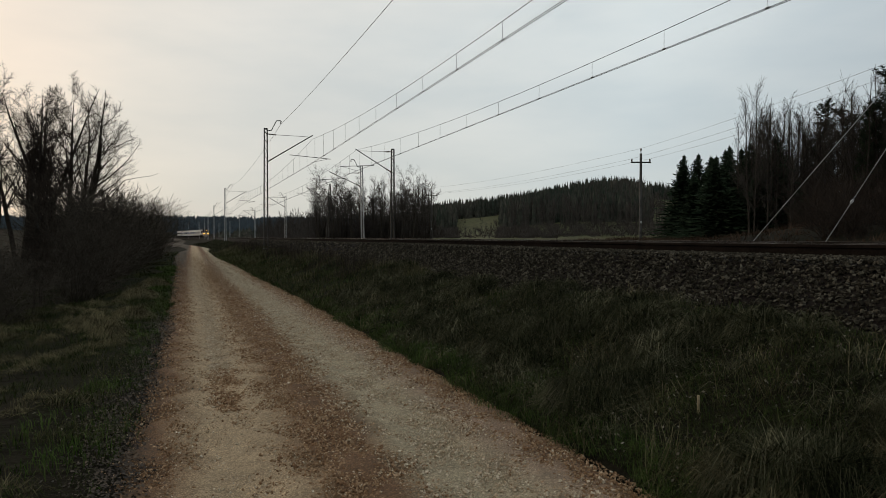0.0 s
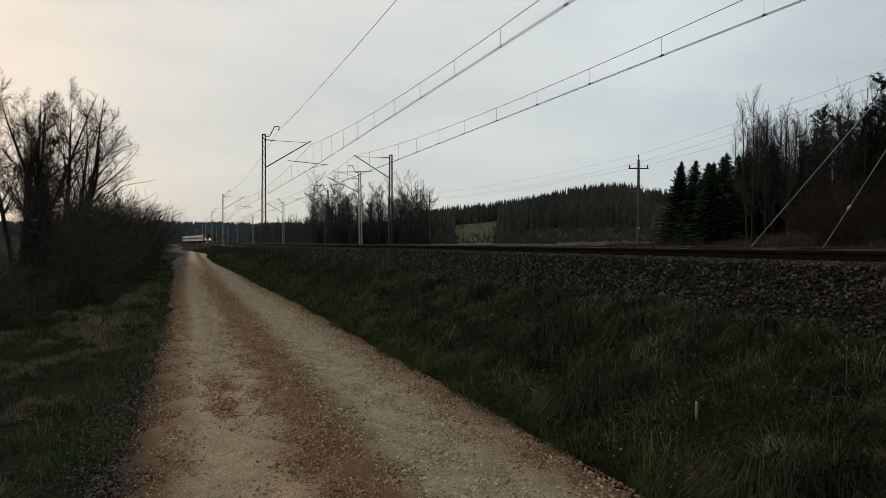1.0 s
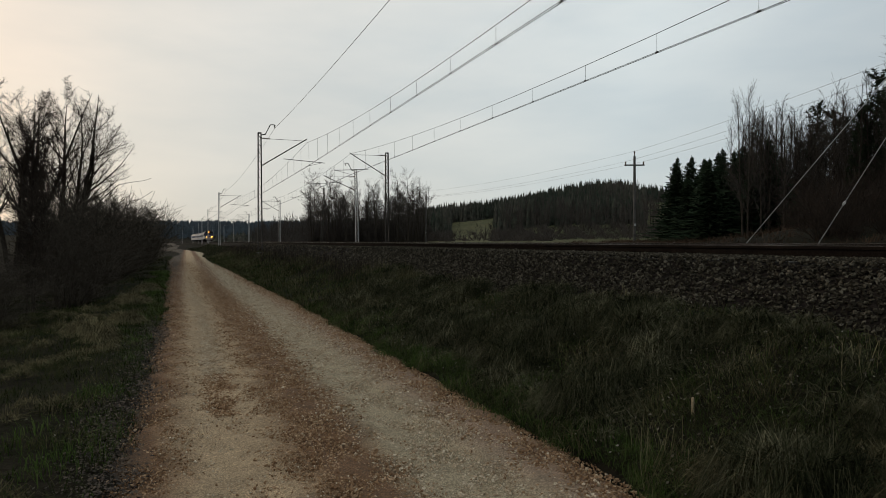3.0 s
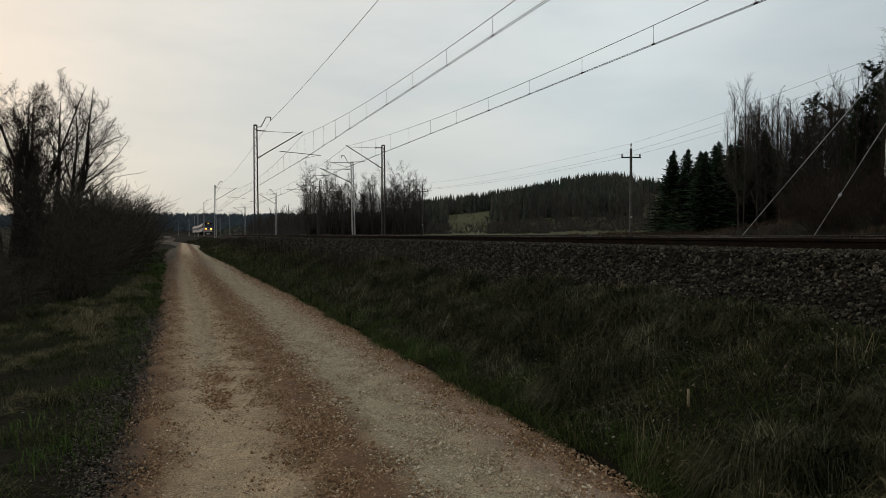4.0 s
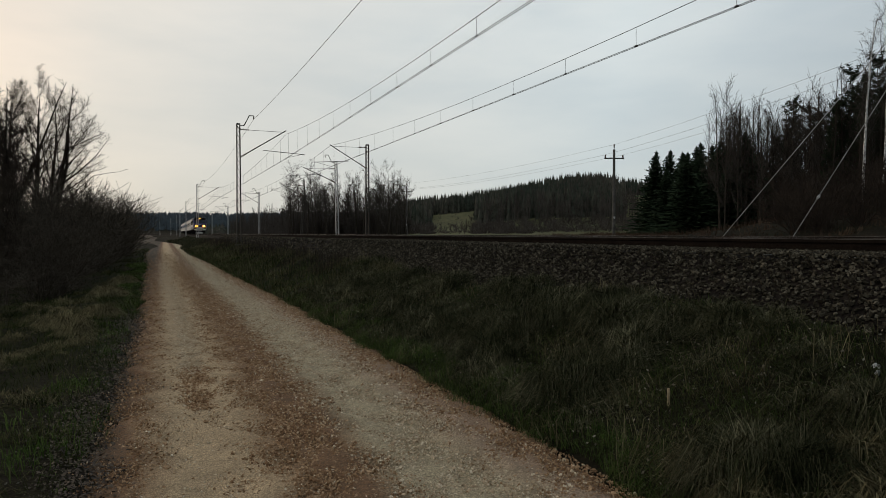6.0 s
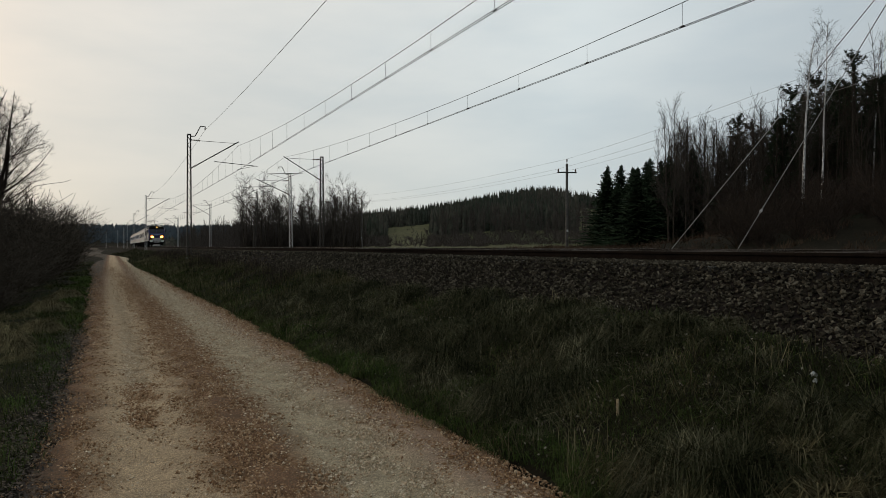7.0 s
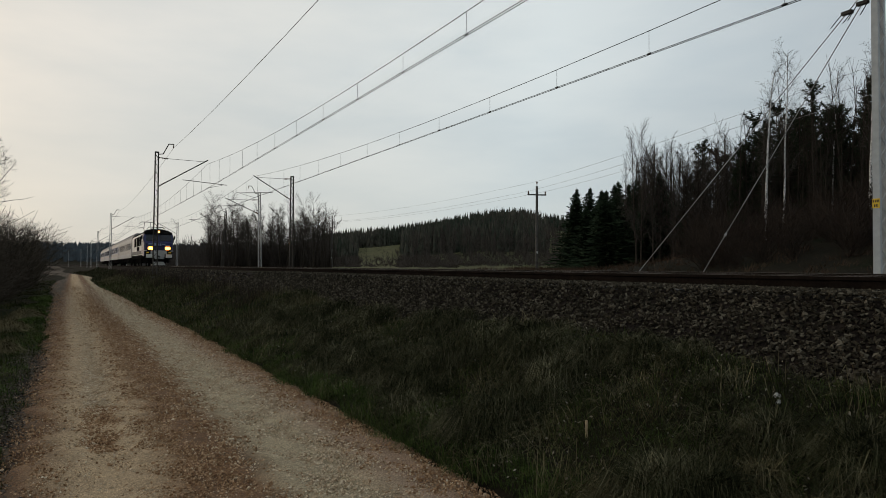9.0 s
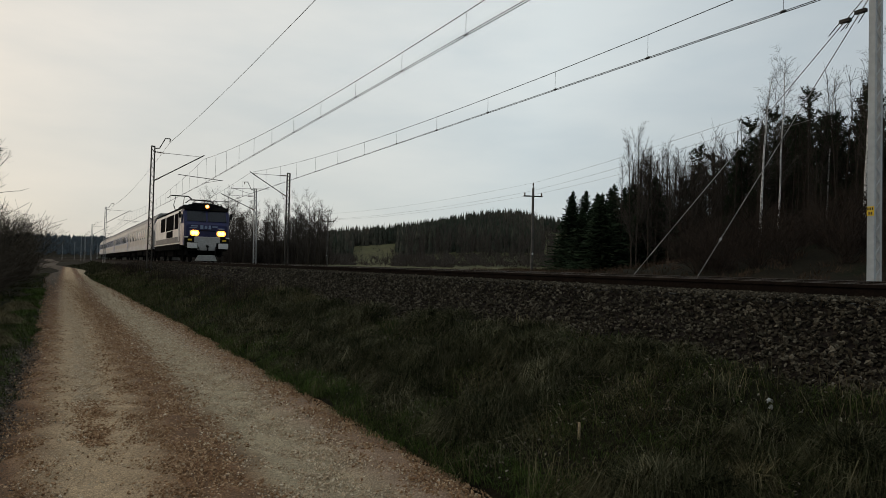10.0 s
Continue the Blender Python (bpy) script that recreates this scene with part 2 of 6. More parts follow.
def lane_material():
    """Compacted pale gravel with a reddish middle and edges, running along y."""
    m = bpy.data.materials.new("gravel_lane")
    m.use_nodes = True
    nt = m.node_tree
    n, l = nt.nodes.new, nt.links.new
    b = nt.nodes["Principled BSDF"]
    b.inputs["Roughness"].default_value, b.inputs["Specular IOR Level"].default_value = 0.9, 0.2
    tc = n("ShaderNodeTexCoord")
    sep = n("ShaderNodeSeparateXYZ")
    l(tc.outputs["Object"], sep.inputs[0])
    wob = n("ShaderNodeTexNoise")
    wob.inputs["Scale"].default_value, wob.inputs["Detail"].default_value = 1.1, 8
    l(tc.outputs["Object"], wob.inputs["Vector"])
    off = n("ShaderNodeMath")
    off.operation = "MULTIPLY_ADD"
    off.inputs[1].default_value, off.inputs[2].default_value = 0.5, -0.25
    l(wob.outputs["Fac"], off.inputs[0])
    ad = n("ShaderNodeMath")
    l(sep.outputs[0], ad.inputs[0])
    l(off.outputs[0], ad.inputs[1])
    mr = n("ShaderNodeMapRange")
    mr.inputs[1].default_value, mr.inputs[2].default_value = -0.6, 3.0
    l(ad.outputs[0], mr.inputs[0])
    ra = n("ShaderNodeValToRGB")
    e = ra.color_ramp.elements
    red, pale, grey = (0.185, 0.102, 0.053, 1), (0.47, 0.34, 0.205, 1), (0.40, 0.325, 0.21, 1)
    e[0].position, e[0].color = 0.0, (0.060, 0.043, 0.028, 1)
    e[1].position, e[1].color = 1.0, (0.085, 0.048, 0.030, 1)
    for p, c in ((0.10, red), (0.19, pale), (0.33, pale), (0.42, red), (0.50, red), (0.58, grey), (0.70, grey), (0.80, (0.32, 0.22, 0.15, 1)), (0.90, red)):
        e.new(p).color = c
    l(mr.outputs[0], ra.inputs[0])
    # patches of loose stones and damp
    pn = n("ShaderNodeTexNoise")
    pn.inputs["Scale"].default_value, pn.inputs["Detail"].default_value = 2.6, 9
    pn.inputs["Roughness"].default_value = 0.65
    l(tc.outputs["Object"], pn.inputs["Vector"])
    p2 = n("ShaderNodeMapRange")
    p2.inputs[1].default_value, p2.inputs[2].default_value, p2.inputs[3].default_value, p2.inputs[4].default_value = 0.36, 0.62, 0.70, 1.12
    l(pn.outputs["Fac"], p2.inputs[0])
    def stones(scale, lo, hi):
        """Brightness from stone to stone, and the stones' relief."""
        vo = n("ShaderNodeTexVoronoi")
        vo.inputs["Scale"].default_value, vo.inputs["Randomness"].default_value = scale, 1
        l(tc.outputs["Object"], vo.inputs["Vector"])
        bw = n("ShaderNodeRGBToBW")
        l(vo.outputs["Color"], bw.inputs[0])
        rr = n("ShaderNodeMapRange")
        rr.inputs[1].default_value, rr.inputs[2].default_value, rr.inputs[3].default_value, rr.inputs[4].default_value = 0.15, 0.85, lo, hi
        l(bw.outputs[0], rr.inputs[0])
        gap = n("ShaderNodeMapRange")
        gap.inputs[1].default_value, gap.inputs[2].default_value, gap.inputs[3].default_value, gap.inputs[4].default_value = 0.2, 0.7, 1.08, 0.7
        l(vo.outputs["Distance"], gap.inputs[0])
        pr = n("ShaderNodeMath")
        pr.operation = "MULTIPLY"
        l(rr.outputs[0], pr.inputs[0])
        l(gap.outputs[0], pr.inputs[1])
        return pr
    fine_s, coarse_s = stones(95, 0.62, 1.36), stones(42, 0.58, 1.38)
    v2 = n("ShaderNodeMix")
    l(p2.outputs[0], v2.inputs[0])
    l(coarse_s.outputs[0], v2.inputs[2])
    l(fine_s.outputs[0], v2.inputs[3])
    mm = n("ShaderNodeMath")
    mm.operation = "MULTIPLY"
    l(p2.outputs[0], mm.inputs[0])
    l(v2.outputs[0], mm.inputs[1])
    sc = n("ShaderNodeVectorMath")
    sc.operation = "SCALE"
    l(ra.outputs[0], sc.inputs[0])
    l(mm.outputs[0], sc.inputs["Scale"])
    l(sc.outputs[0], b.inputs["Base Color"])
    bu = n("ShaderNodeBump")
    bu.inputs["Strength"].default_value, bu.inputs["Distance"].default_value = 0.9, 0.018
    l(mm.outputs[0], bu.inputs["Height"])
    l(bu.outputs[0], b.inputs["Normal"])
    return m


M_LANE = lane_material()


# ---------------------------------------------------------------- mesh helpers
def mesh_of(name, verts, faces, mats, smooth=False, index=None):
    """A mesh from arrays: verts (n,3), faces (m,3) or (m,4)."""
    verts, faces = np.asarray(verts, np.float32), np.asarray(faces, np.int32)
    me = bpy.data.meshes.new(name)
    k = faces.shape[1]
    me.vertices.add(len(verts))
    me.vertices.foreach_set("co", verts.ravel())
    me.loops.add(faces.size)
    me.loops.foreach_set("vertex_index", faces.ravel())
    me.polygons.add(len(faces))
    me.polygons.foreach_set("loop_start", np.arange(0, faces.size, k, dtype=np.int32))
    for m in mats if isinstance(mats, (list, tuple)) else [mats]:
        me.materials.append(m)
    if index is not None:
        me.polygons.foreach_set("material_index", np.asarray(index, np.int32))
    me.update(calc_edges=True)
    me.polygons.foreach_set("use_smooth", np.full(len(faces), smooth, dtype=bool))
    return me


def tubes(segs, sides=3):
    """Prisms round segments given as rows p0, p1, r0, r1."""
    s = np.asarray(segs, np.float64)
    p0, p1, r0, r1 = s[:, 0:3], s[:, 3:6], s[:, 6:7], s[:, 7:8]
    d = p1 - p0
    d = d / np.maximum(np.linalg.norm(d, axis=1, keepdims=True), 1e-9)
    ref = np.where(np.abs(d[:, 2:3]) < 0.9, np.array([[0.0, 0, 1]]), np.array([[1.0, 0, 0]]))
    a = np.cross(d, ref)
    a /= np.linalg.norm(a, axis=1, keepdims=True)
    b = np.cross(d, a)
    n, v = len(s), []
    for i in range(sides):
        w = 2 * math.pi * i / sides
        o = a * math.cos(w) + b * math.sin(w)
        v += [p0 + o * r0, p1 + o * r1]
    verts = np.stack(v, 1).reshape(-1, 3)
    base = (np.arange(n) * 2 * sides)[:, None]
    f = [base + np.array([[2 * i, 2 * i + 1, 2 * ((i + 1) % sides) + 1, 2 * ((i + 1) % sides)]]) for i in range(sides)]
    return verts, np.concatenate(f, 0)


def merge(*pairs):
    vs, fs, k = [], [], 0
    for v, f in pairs:
        vs.append(v)
        fs.append(np.asarray(f) + k)
        k += len(v)
    return np.concatenate(vs), np.concatenate(fs)


def part(name, bm, mat, parent=None, label="", smooth=False):
    me = bpy.data.meshes.new(name)
    bm.to_mesh(me)
    bm.free()
    me.materials.append(mat)
    if smooth:
        me.polygons.foreach_set("use_smooth", np.full(len(me.polygons), True, dtype=bool))
    ob = new(name, me)
    ob.parent = parent
    if label:
        ob["label"] = label
    return ob


def empty(name, label, category, group="", kind="", at=None):
    ob = new(name)
    ob.empty_display_size = 0.3
    if at is not None:
        ob.matrix_basis = at
    return tagged(ob, label, category, group, kind)


def box(*items, bevel=0.0):
    """A bmesh of boxes (x0, y0, z0, x1, y1, z1)."""
    bm = bmesh.new()
    for x0, y0, z0, x1, y1, z1 in items:
        r = bmesh.ops.create_cube(bm, size=1, matrix=Matrix.LocRotScale(((x0 + x1) / 2, (y0 + y1) / 2, (z0 + z1) / 2), None, (x1 - x0, y1 - y0, z1 - z0)))
    if bevel:
        bmesh.ops.bevel(bm, geom=bm.edges[:], offset=bevel, segments=2, affect="EDGES", profile=0.6)
    return bm


def rod(bm, p0, p1, r, r1=None, seg=8):
    p0, p1 = Vector(p0), Vector(p1)
    d = p1 - p0
    m = Matrix.Translation((p0 + p1) / 2) @ d.to_track_quat("Z", "Y").to_matrix().to_4x4()
    bmesh.ops.create_cone(bm, cap_ends=True, segments=seg, radius1=r, radius2=r if r1 is None else r1, depth=d.length, matrix=m)
    return bm


def rods(*items, seg=8):
    bm = bmesh.new()
    for it in items:
        rod(bm, it[0], it[1], it[2], it[3] if len(it) > 3 else None, seg)
    return bm


def sweep(bm, profile, stations):
    """Skins a closed profile of (x, z) along stations (offset_x, y, offset_z, scale)."""
    rings = [[bm.verts.new((ox + px * s, y, oz + pz)) for px, pz in profile] for ox, y, oz, s in stations]
    for a, b in zip(rings, rings[1:]):
        for i in range(len(a)):
            j = (i + 1) % len(a)
            bm.faces.new((a[i], a[j], b[j], b[i]))
    bm.faces.new(rings[0][::-1])
    bm.faces.new(rings[-1])
    bmesh.ops.recalc_face_normals(bm, faces=bm.faces[:])
    return bm


# ---------------------------------------------------------------- the lie of the land
RAIL, NEAR, FAR = 1.53, 7.7, 12.0          # rail top, centres of the two tracks
BED = 1.36                                  # top of the ballast


def bend(y):
    """How far the line has swung to the left at y."""
    d = max(0.0, y - 290.0)
    return d * d / 2000 if d < 400 else 80 + (d - 400) * 0.4


def sm(a, b, x):
    t = np.clip((x - a) / (b - a), 0, 1)
    return t * t * (3 - 2 * t)


def bend_np(y):
    d = np.maximum(0, y - 290.0)
    return np.where(d < 400, d * d / 2000, 80 + (d - 400) * 0.4)


def lane_shift(y):
    return -0.3 * sm(14, 32, y) - 0.6 * sm(30, 62, y) + 0.9 * sm(75, 100, y) - bend_np(y) - 5.0 * sm(85, 190, y)


def land(x, y):
    """Height of the ground."""
    x, y = np.asarray(x, float), np.asarray(y, float)
    xs = x + bend_np(y)
    z = np.zeros_like(xs + y)
    z = z - 0.30 * sm(1.2, 5.0, -xs)                          # falls away on the meadow side
    z = z + 0.14 * sm(2.55, 3.0, xs) + 0.72 * sm(3.0, 5.1, xs)  # bank of the railway
    z = z + 0.25 * sm(14.5, 30, xs) + 0.35 * sm(25, 45, xs)
    lumps = 0.06 * np.sin(x * 2.1 + 1.3 * np.sin(y * 0.9)) * np.sin(y * 1.7 + 0.6 * x) + 0.05 * np.sin(x * 0.9 - y * 0.55)
    z = z + lumps * (sm(2.7, 3.4, xs) * (1 - sm(5, 6, xs)) + sm(0.8, 2.0, -xs))
    # wooded rise on the far side of the line
    z = z + 3.2 * sm(19, 44, xs) * (1 - sm(20, 40, y)) + 8.0 * sm(48, 95, xs) * (1 - sm(25, 62, y))
    # hills
    r, az = np.hypot(x, y), np.degrees(np.arctan2(x, np.maximum(y, 1e-6)))
    w = 0.42 + 0.60 * sm(10, 34, az) - 0.25 * sm(-12, -40, az)
    z = z + 7.5 * np.exp(-((az - 34.5) / 6.0) ** 2) * sm(230, 400, r)
    clear = sm(35, 130, np.abs(xs - 6))                       # the railway keeps to level ground
    z = z + (17 * sm(150, 430, r) * w * (y > -50) + 24 * sm(430, 900, r) * w) * np.maximum(clear, sm(520, 700, r))
    return z


def lines(parts):
    out = [parts[0][0]]
    for a, b, step in parts:
        out += list(np.linspace(a, b, max(2, int(round((b - a) / step)) + 1))[1:])
    return np.array(out)


def grid_mesh(name, xs, ys, height, mat):
    X, Y = np.meshgrid(xs, ys)
    Z = height(X, Y)
    nx, ny = len(xs), len(ys)
    i = (np.arange(ny - 1)[:, None] * nx + np.arange(nx - 1)[None, :]).ravel()
    return mesh_of(name, np.stack([X, Y, Z], -1).reshape(-1, 3), np.stack([i, i + 1, i + nx + 1, i + nx], -1), mat, True)


def make_ground():
    xs = lines([(-2200, -200, 150), (-200, -40, 16), (-40, -8, 1.6), (-8, 6, 0.16), (6, 60, 1.8), (60, 250, 12), (250, 2200, 120)])
    ys = lines([(-400, -40, 40), (-40, 0, 2), (0, 40, 0.22), (40, 120, 1.2), (120, 520, 8), (520, 2600, 120)])

    def h(x, y):
        lx = x - lane_shift(y)
        under = sm(-0.62, -0.32, lx) * (1 - sm(2.52, 2.77, lx)) * (y < 420)
        bed = sm(4.9, 5.4, x + bend_np(y)) * (1 - sm(14.0, 14.8, x + bend_np(y)))
        return land(x, y) - 0.10 * under - 0.25 * bed
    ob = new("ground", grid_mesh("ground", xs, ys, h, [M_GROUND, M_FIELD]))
    c = np.zeros(len(ob.data.polygons) * 3, np.float32)
    ob.data.polygons.foreach_get("center", c)
    c = c.reshape(-1, 3)
    far = ((c[:, 0] > 28) & (c[:, 1] > 46) & (c[:, 0] > 0.3 * c[:, 1])).astype(np.int32)
    ob.data.polygons.foreach_set("material_index", far)
    tagged(ob, "rough spring meadow ground with banks and rising hills", "ground", kind="structure")
    # the lane
    lx = lines([(-1.05, 3.1, 0.05)])
    ly = lines([(-30, 0, 1.0), (0, 14, 0.06), (14, 45, 0.25), (45, 420, 2.0)])
    X, Y = np.meshgrid(lx, ly)
    rut = -0.045 * np.exp(-((X - 0.35) / 0.30) ** 2) - 0.04 * np.exp(-((X - 1.75) / 0.30) ** 2)
    rough = 0.012 * np.sin(X * 9 + 2 * np.sin(Y * 2.3)) * np.sin(Y * 5.1 + X * 3) + 0.006 * np.sin(X * 31 + Y * 17) * np.sin(Y * 29 - X * 11)
    rough = rough * (1 - 0.85 * sm(7, 14, Y))
    ragged = 0.07 * np.sin(Y * 3.1) * np.sin(Y * 1.3) + 0.05 * np.sin(Y * 7.7 + 1)
    edge = -0.16 * sm(2.50, 2.92, X + ragged) - 0.14 * sm(0.20, 0.66, -X + ragged)
    Z = land(X * 0 + 1, Y) + rut + rough + edge + 0.03
    P = np.stack([X + lane_shift(Y), Y, Z], -1).reshape(-1, 3)
    nx, ny = len(lx), len(ly)
    i = (np.arange(ny - 1)[:, None] * nx + np.arange(nx - 1)[None, :]).ravel()
    lane = new("road", mesh_of("road", P, np.stack([i, i + 1, i + nx + 1, i + nx], -1), M_LANE, True))
    tagged(lane, "unpaved gravel lane with pale wheel ruts and a reddish middle", "dirt road", kind="structure")


make_ground()

# ---------------------------------------------------------------- railway
TRACK_Y = lines([(-120, 280, 20), (280, 700, 10)])


def along(profile, mat, name, parent, closed=True, x0=0.0, label=""):
    """Sweeps a profile of (x, z) along the line."""
    rings = np.array([[(x0 + px - bend(y), y, pz) for px, pz in profile] for y in TRACK_Y])
    n, k = rings.shape[0], rings.shape[1]
    f = [(a * k + i, a * k + (i + 1) % k, (a + 1) * k + (i + 1) % k, (a + 1) * k + i) for a in range(n - 1) for i in range(k if closed else k - 1)]
    ob = new(name, mesh_of(name, rings.reshape(-1, 3), np.array(f), mat))
    ob.parent = parent
    if label:
        ob["label"] = label
    return ob


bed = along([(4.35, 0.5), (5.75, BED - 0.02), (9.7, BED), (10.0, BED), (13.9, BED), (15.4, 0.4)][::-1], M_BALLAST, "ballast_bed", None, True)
tagged(bed, "sloping bed of dark brown crushed stone under the railway", "ballast", kind="structure")
RAIL_PROFILE = [(-0.07, -0.17), (0.07, -0.17), (0.07, -0.155), (0.012, -0.13), (0.012, -0.05), (0.036, -0.035), (0.036, -0.004), (0.030, 0.0),
                (-0.030, 0.0), (-0.036, -0.004), (-0.036, -0.035), (-0.012, -0.05), (-0.012, -0.13), (-0.07, -0.155)]
SLEEPER = None
for centre in (NEAR, FAR):
    track = empty("railway_track", "straight railway track with rusty steel rails on concrete sleepers", "railway track", "tracks", kind="structure")
    for side in (-0.7535, 0.7535):
        along([(x, RAIL + z) for x, z in RAIL_PROFILE[::-1]], M_RUST, "rail", track, True, centre + side)
        along([(x, RAIL + z) for x, z in ((-0.03, 0.001), (-0.03, 0.003), (0.03, 0.003), (0.03, 0.001))], M_RAILTOP, "rail_head", track, True, centre + side, "polished running surface")
    for i in range(110):
        if SLEEPER is None:
            bm = bmesh.new()
            sweep(bm, [(-1.25, -0.15), (1.25, -0.15), (1.25, 0.0), (0.9, 0.02), (0.6, 0.02), (0.4, -0.01), (-0.4, -0.01), (-0.6, 0.02), (-0.9, 0.02), (-1.25, 0.0)], [(0, -0.13, 0, 1), (0, 0.13, 0, 1)])
            SLEEPER = part("sleeper", bm, M_CONCRETE, track)
            ob = SLEEPER
        else:
            ob = new("sleeper", SLEEPER.data)
            ob.parent = track
        ob.location = (centre, -6 + 0.6 * i, RAIL - 0.172 - 0.02)


# ---------------------------------------------------------------- masts and wires
def lattice_mast(name, h, w, label, mat, taper=0.7, group="catenary masts", at=(0, 0, 0), lean=0.0):
    """Two channels joined by zigzag bracing, on a concrete foot; stands at its base and looks along x."""
    m = empty(name, label, "catenary mast", group, at=pose(*at, 0, lean, 0))
    part("foundation", box((-w * 0.9, -w * 0.9, -0.6, w * 0.9, w * 0.9, 0.02), bevel=0.03), M_CONCRETE, m)
    for s in (-1, 1):
        bm = bmesh.new()
        a, b = w / 2, w / 2 * taper
        t = 0.035
        lo = [bm.verts.new((s * a + dx, dy, 0.15)) for dx, dy in ((-t, -w * 0.32), (t, -w * 0.32), (t, w * 0.32), (-t, w * 0.32))]
        hi = [bm.verts.new((s * b + dx, dy, h)) for dx, dy in ((-t, -w * 0.28), (t, -w * 0.28), (t, w * 0.28), (-t, w * 0.28))]
        for i in range(4):
            j = (i + 1) % 4
            bm.faces.new((lo[i], lo[j], hi[j], hi[i]))
        bm.faces.new(lo[::-1])
        bm.faces.new(hi)
        bmesh.ops.recalc_face_normals(bm, faces=bm.faces[:])
        part("channel", bm, mat, m)
    n = int(h / (w * 1.05))
    for face in (-1, 1):
        bm = bmesh.new()
        for i in range(n):
            z0, z1 = 0.2 + (h - 0.3) * i / n, 0.2 + (h - 0.3) * (i + 1) / n
            k0, k1 = 1 - (1 - taper) * z0 / h, 1 - (1 - taper) * z1 / h
            s = 1 if i % 2 else -1
            one = bm if at[1] > 70 else bmesh.new()
            rod(one, (s * w / 2 * k0, face * w * 0.27, z0), (-s * w / 2 * k1, face * w * 0.27, z1), 0.013, seg=4)
            if one is not bm:
                part("brace", one, mat, m)
        if at[1] > 70:
            part("bracing", bm, mat, m)
    part("cap", box((-w * 0.45, -w * 0.36, h - 0.02, w * 0.45, w * 0.36, h + 0.06), bevel=0.01), mat, m)
    return m


def insulator(p0, p1, parent, name="insulator", n=6, r=0.07):
    p0, p1 = Vector(p0), Vector(p1)
    bm = rods((p0, p1, 0.025))
    for i in range(n):
        c = p0.lerp(p1, (i + 0.5) / n)
        d = (p1 - p0).normalized() * 0.018
        rod(bm, c - d, c + d, r, r * 0.6)
    return part(name, bm, M_PORCELAIN, parent)


def cantilever(mast, reach, z_tube, z_top, contact, side=1):
    """Bracket for the wires: a slanting tube, a stay and a steady arm, towards side."""
    s = side
    k = (z_top + 0.12 - z_tube) / (reach + 0.1)
    br = part("bracket_tube", rods(((s * 0.55, 0, z_tube + k * 0.55), (s * (reach + 0.1), 0, z_top + 0.12), 0.035)), M_DARKSTEEL, mast)
    insulator((s * 0.12, 0, z_tube + k * 0.12), (s * 0.55, 0, z_tube + k * 0.55), mast)
    part("stay_rod", rods(((s * 0.7, 0, z_top + 0.02), (s * (reach - 0.1), 0, z_top), 0.014)), M_DARKSTEEL, mast)
    insulator((s * 0.1, 0, z_top + 0.05), (s * 0.7, 0, z_top + 0.02), mast)
    part("registration_tube", rods(((s * (reach * 0.42 + 0.3), 0, contact + 0.50), (s * (reach + 1.35), 0, contact + 0.32), 0.022)), M_DARKSTEEL, mast)
    part("steady_arm", rods(((s * (reach + 1.2), 0, contact + 0.33), (s * reach, 0, contact + 0.03), 0.012)), M_DARKSTEEL, mast)
    return br


def hook(mast, h, side=1):
    """Bent bracket on the mast's head that carries the earth wire."""
    s = side
    bm = rods(((s * 0.1, 0, h - 0.1), (s * 0.38, 0, h - 0.06), 0.03), ((s * 0.38, 0, h - 0.06), (s * 0.72, 0, h + 0.62), 0.03), ((s * 0.72, 0, h + 0.62), (s * 1.02, 0, h + 0.62), 0.03))
    part("head_bracket", bm, M_DARKSTEEL, mast)
    insulator((s * 1.02, 0, h + 0.62), (s * 1.0, 0, h + 0.38), mast, "earth_wire_insulator", 3, 0.05)


CONTACT = RAIL + 5.25
NEAR_MASTS = [-13.0, 47.4, 107.5, 165.0, 225.0, 285.0, 345.0, 405.0]
FAR_MASTS = [-52.0, 8.07, 52.0, 118.0, 178.0, 238.0, 298.0, 358.0]
NEAR_X, FAR_X = 4.72, 15.0
H_NEAR = 7.5


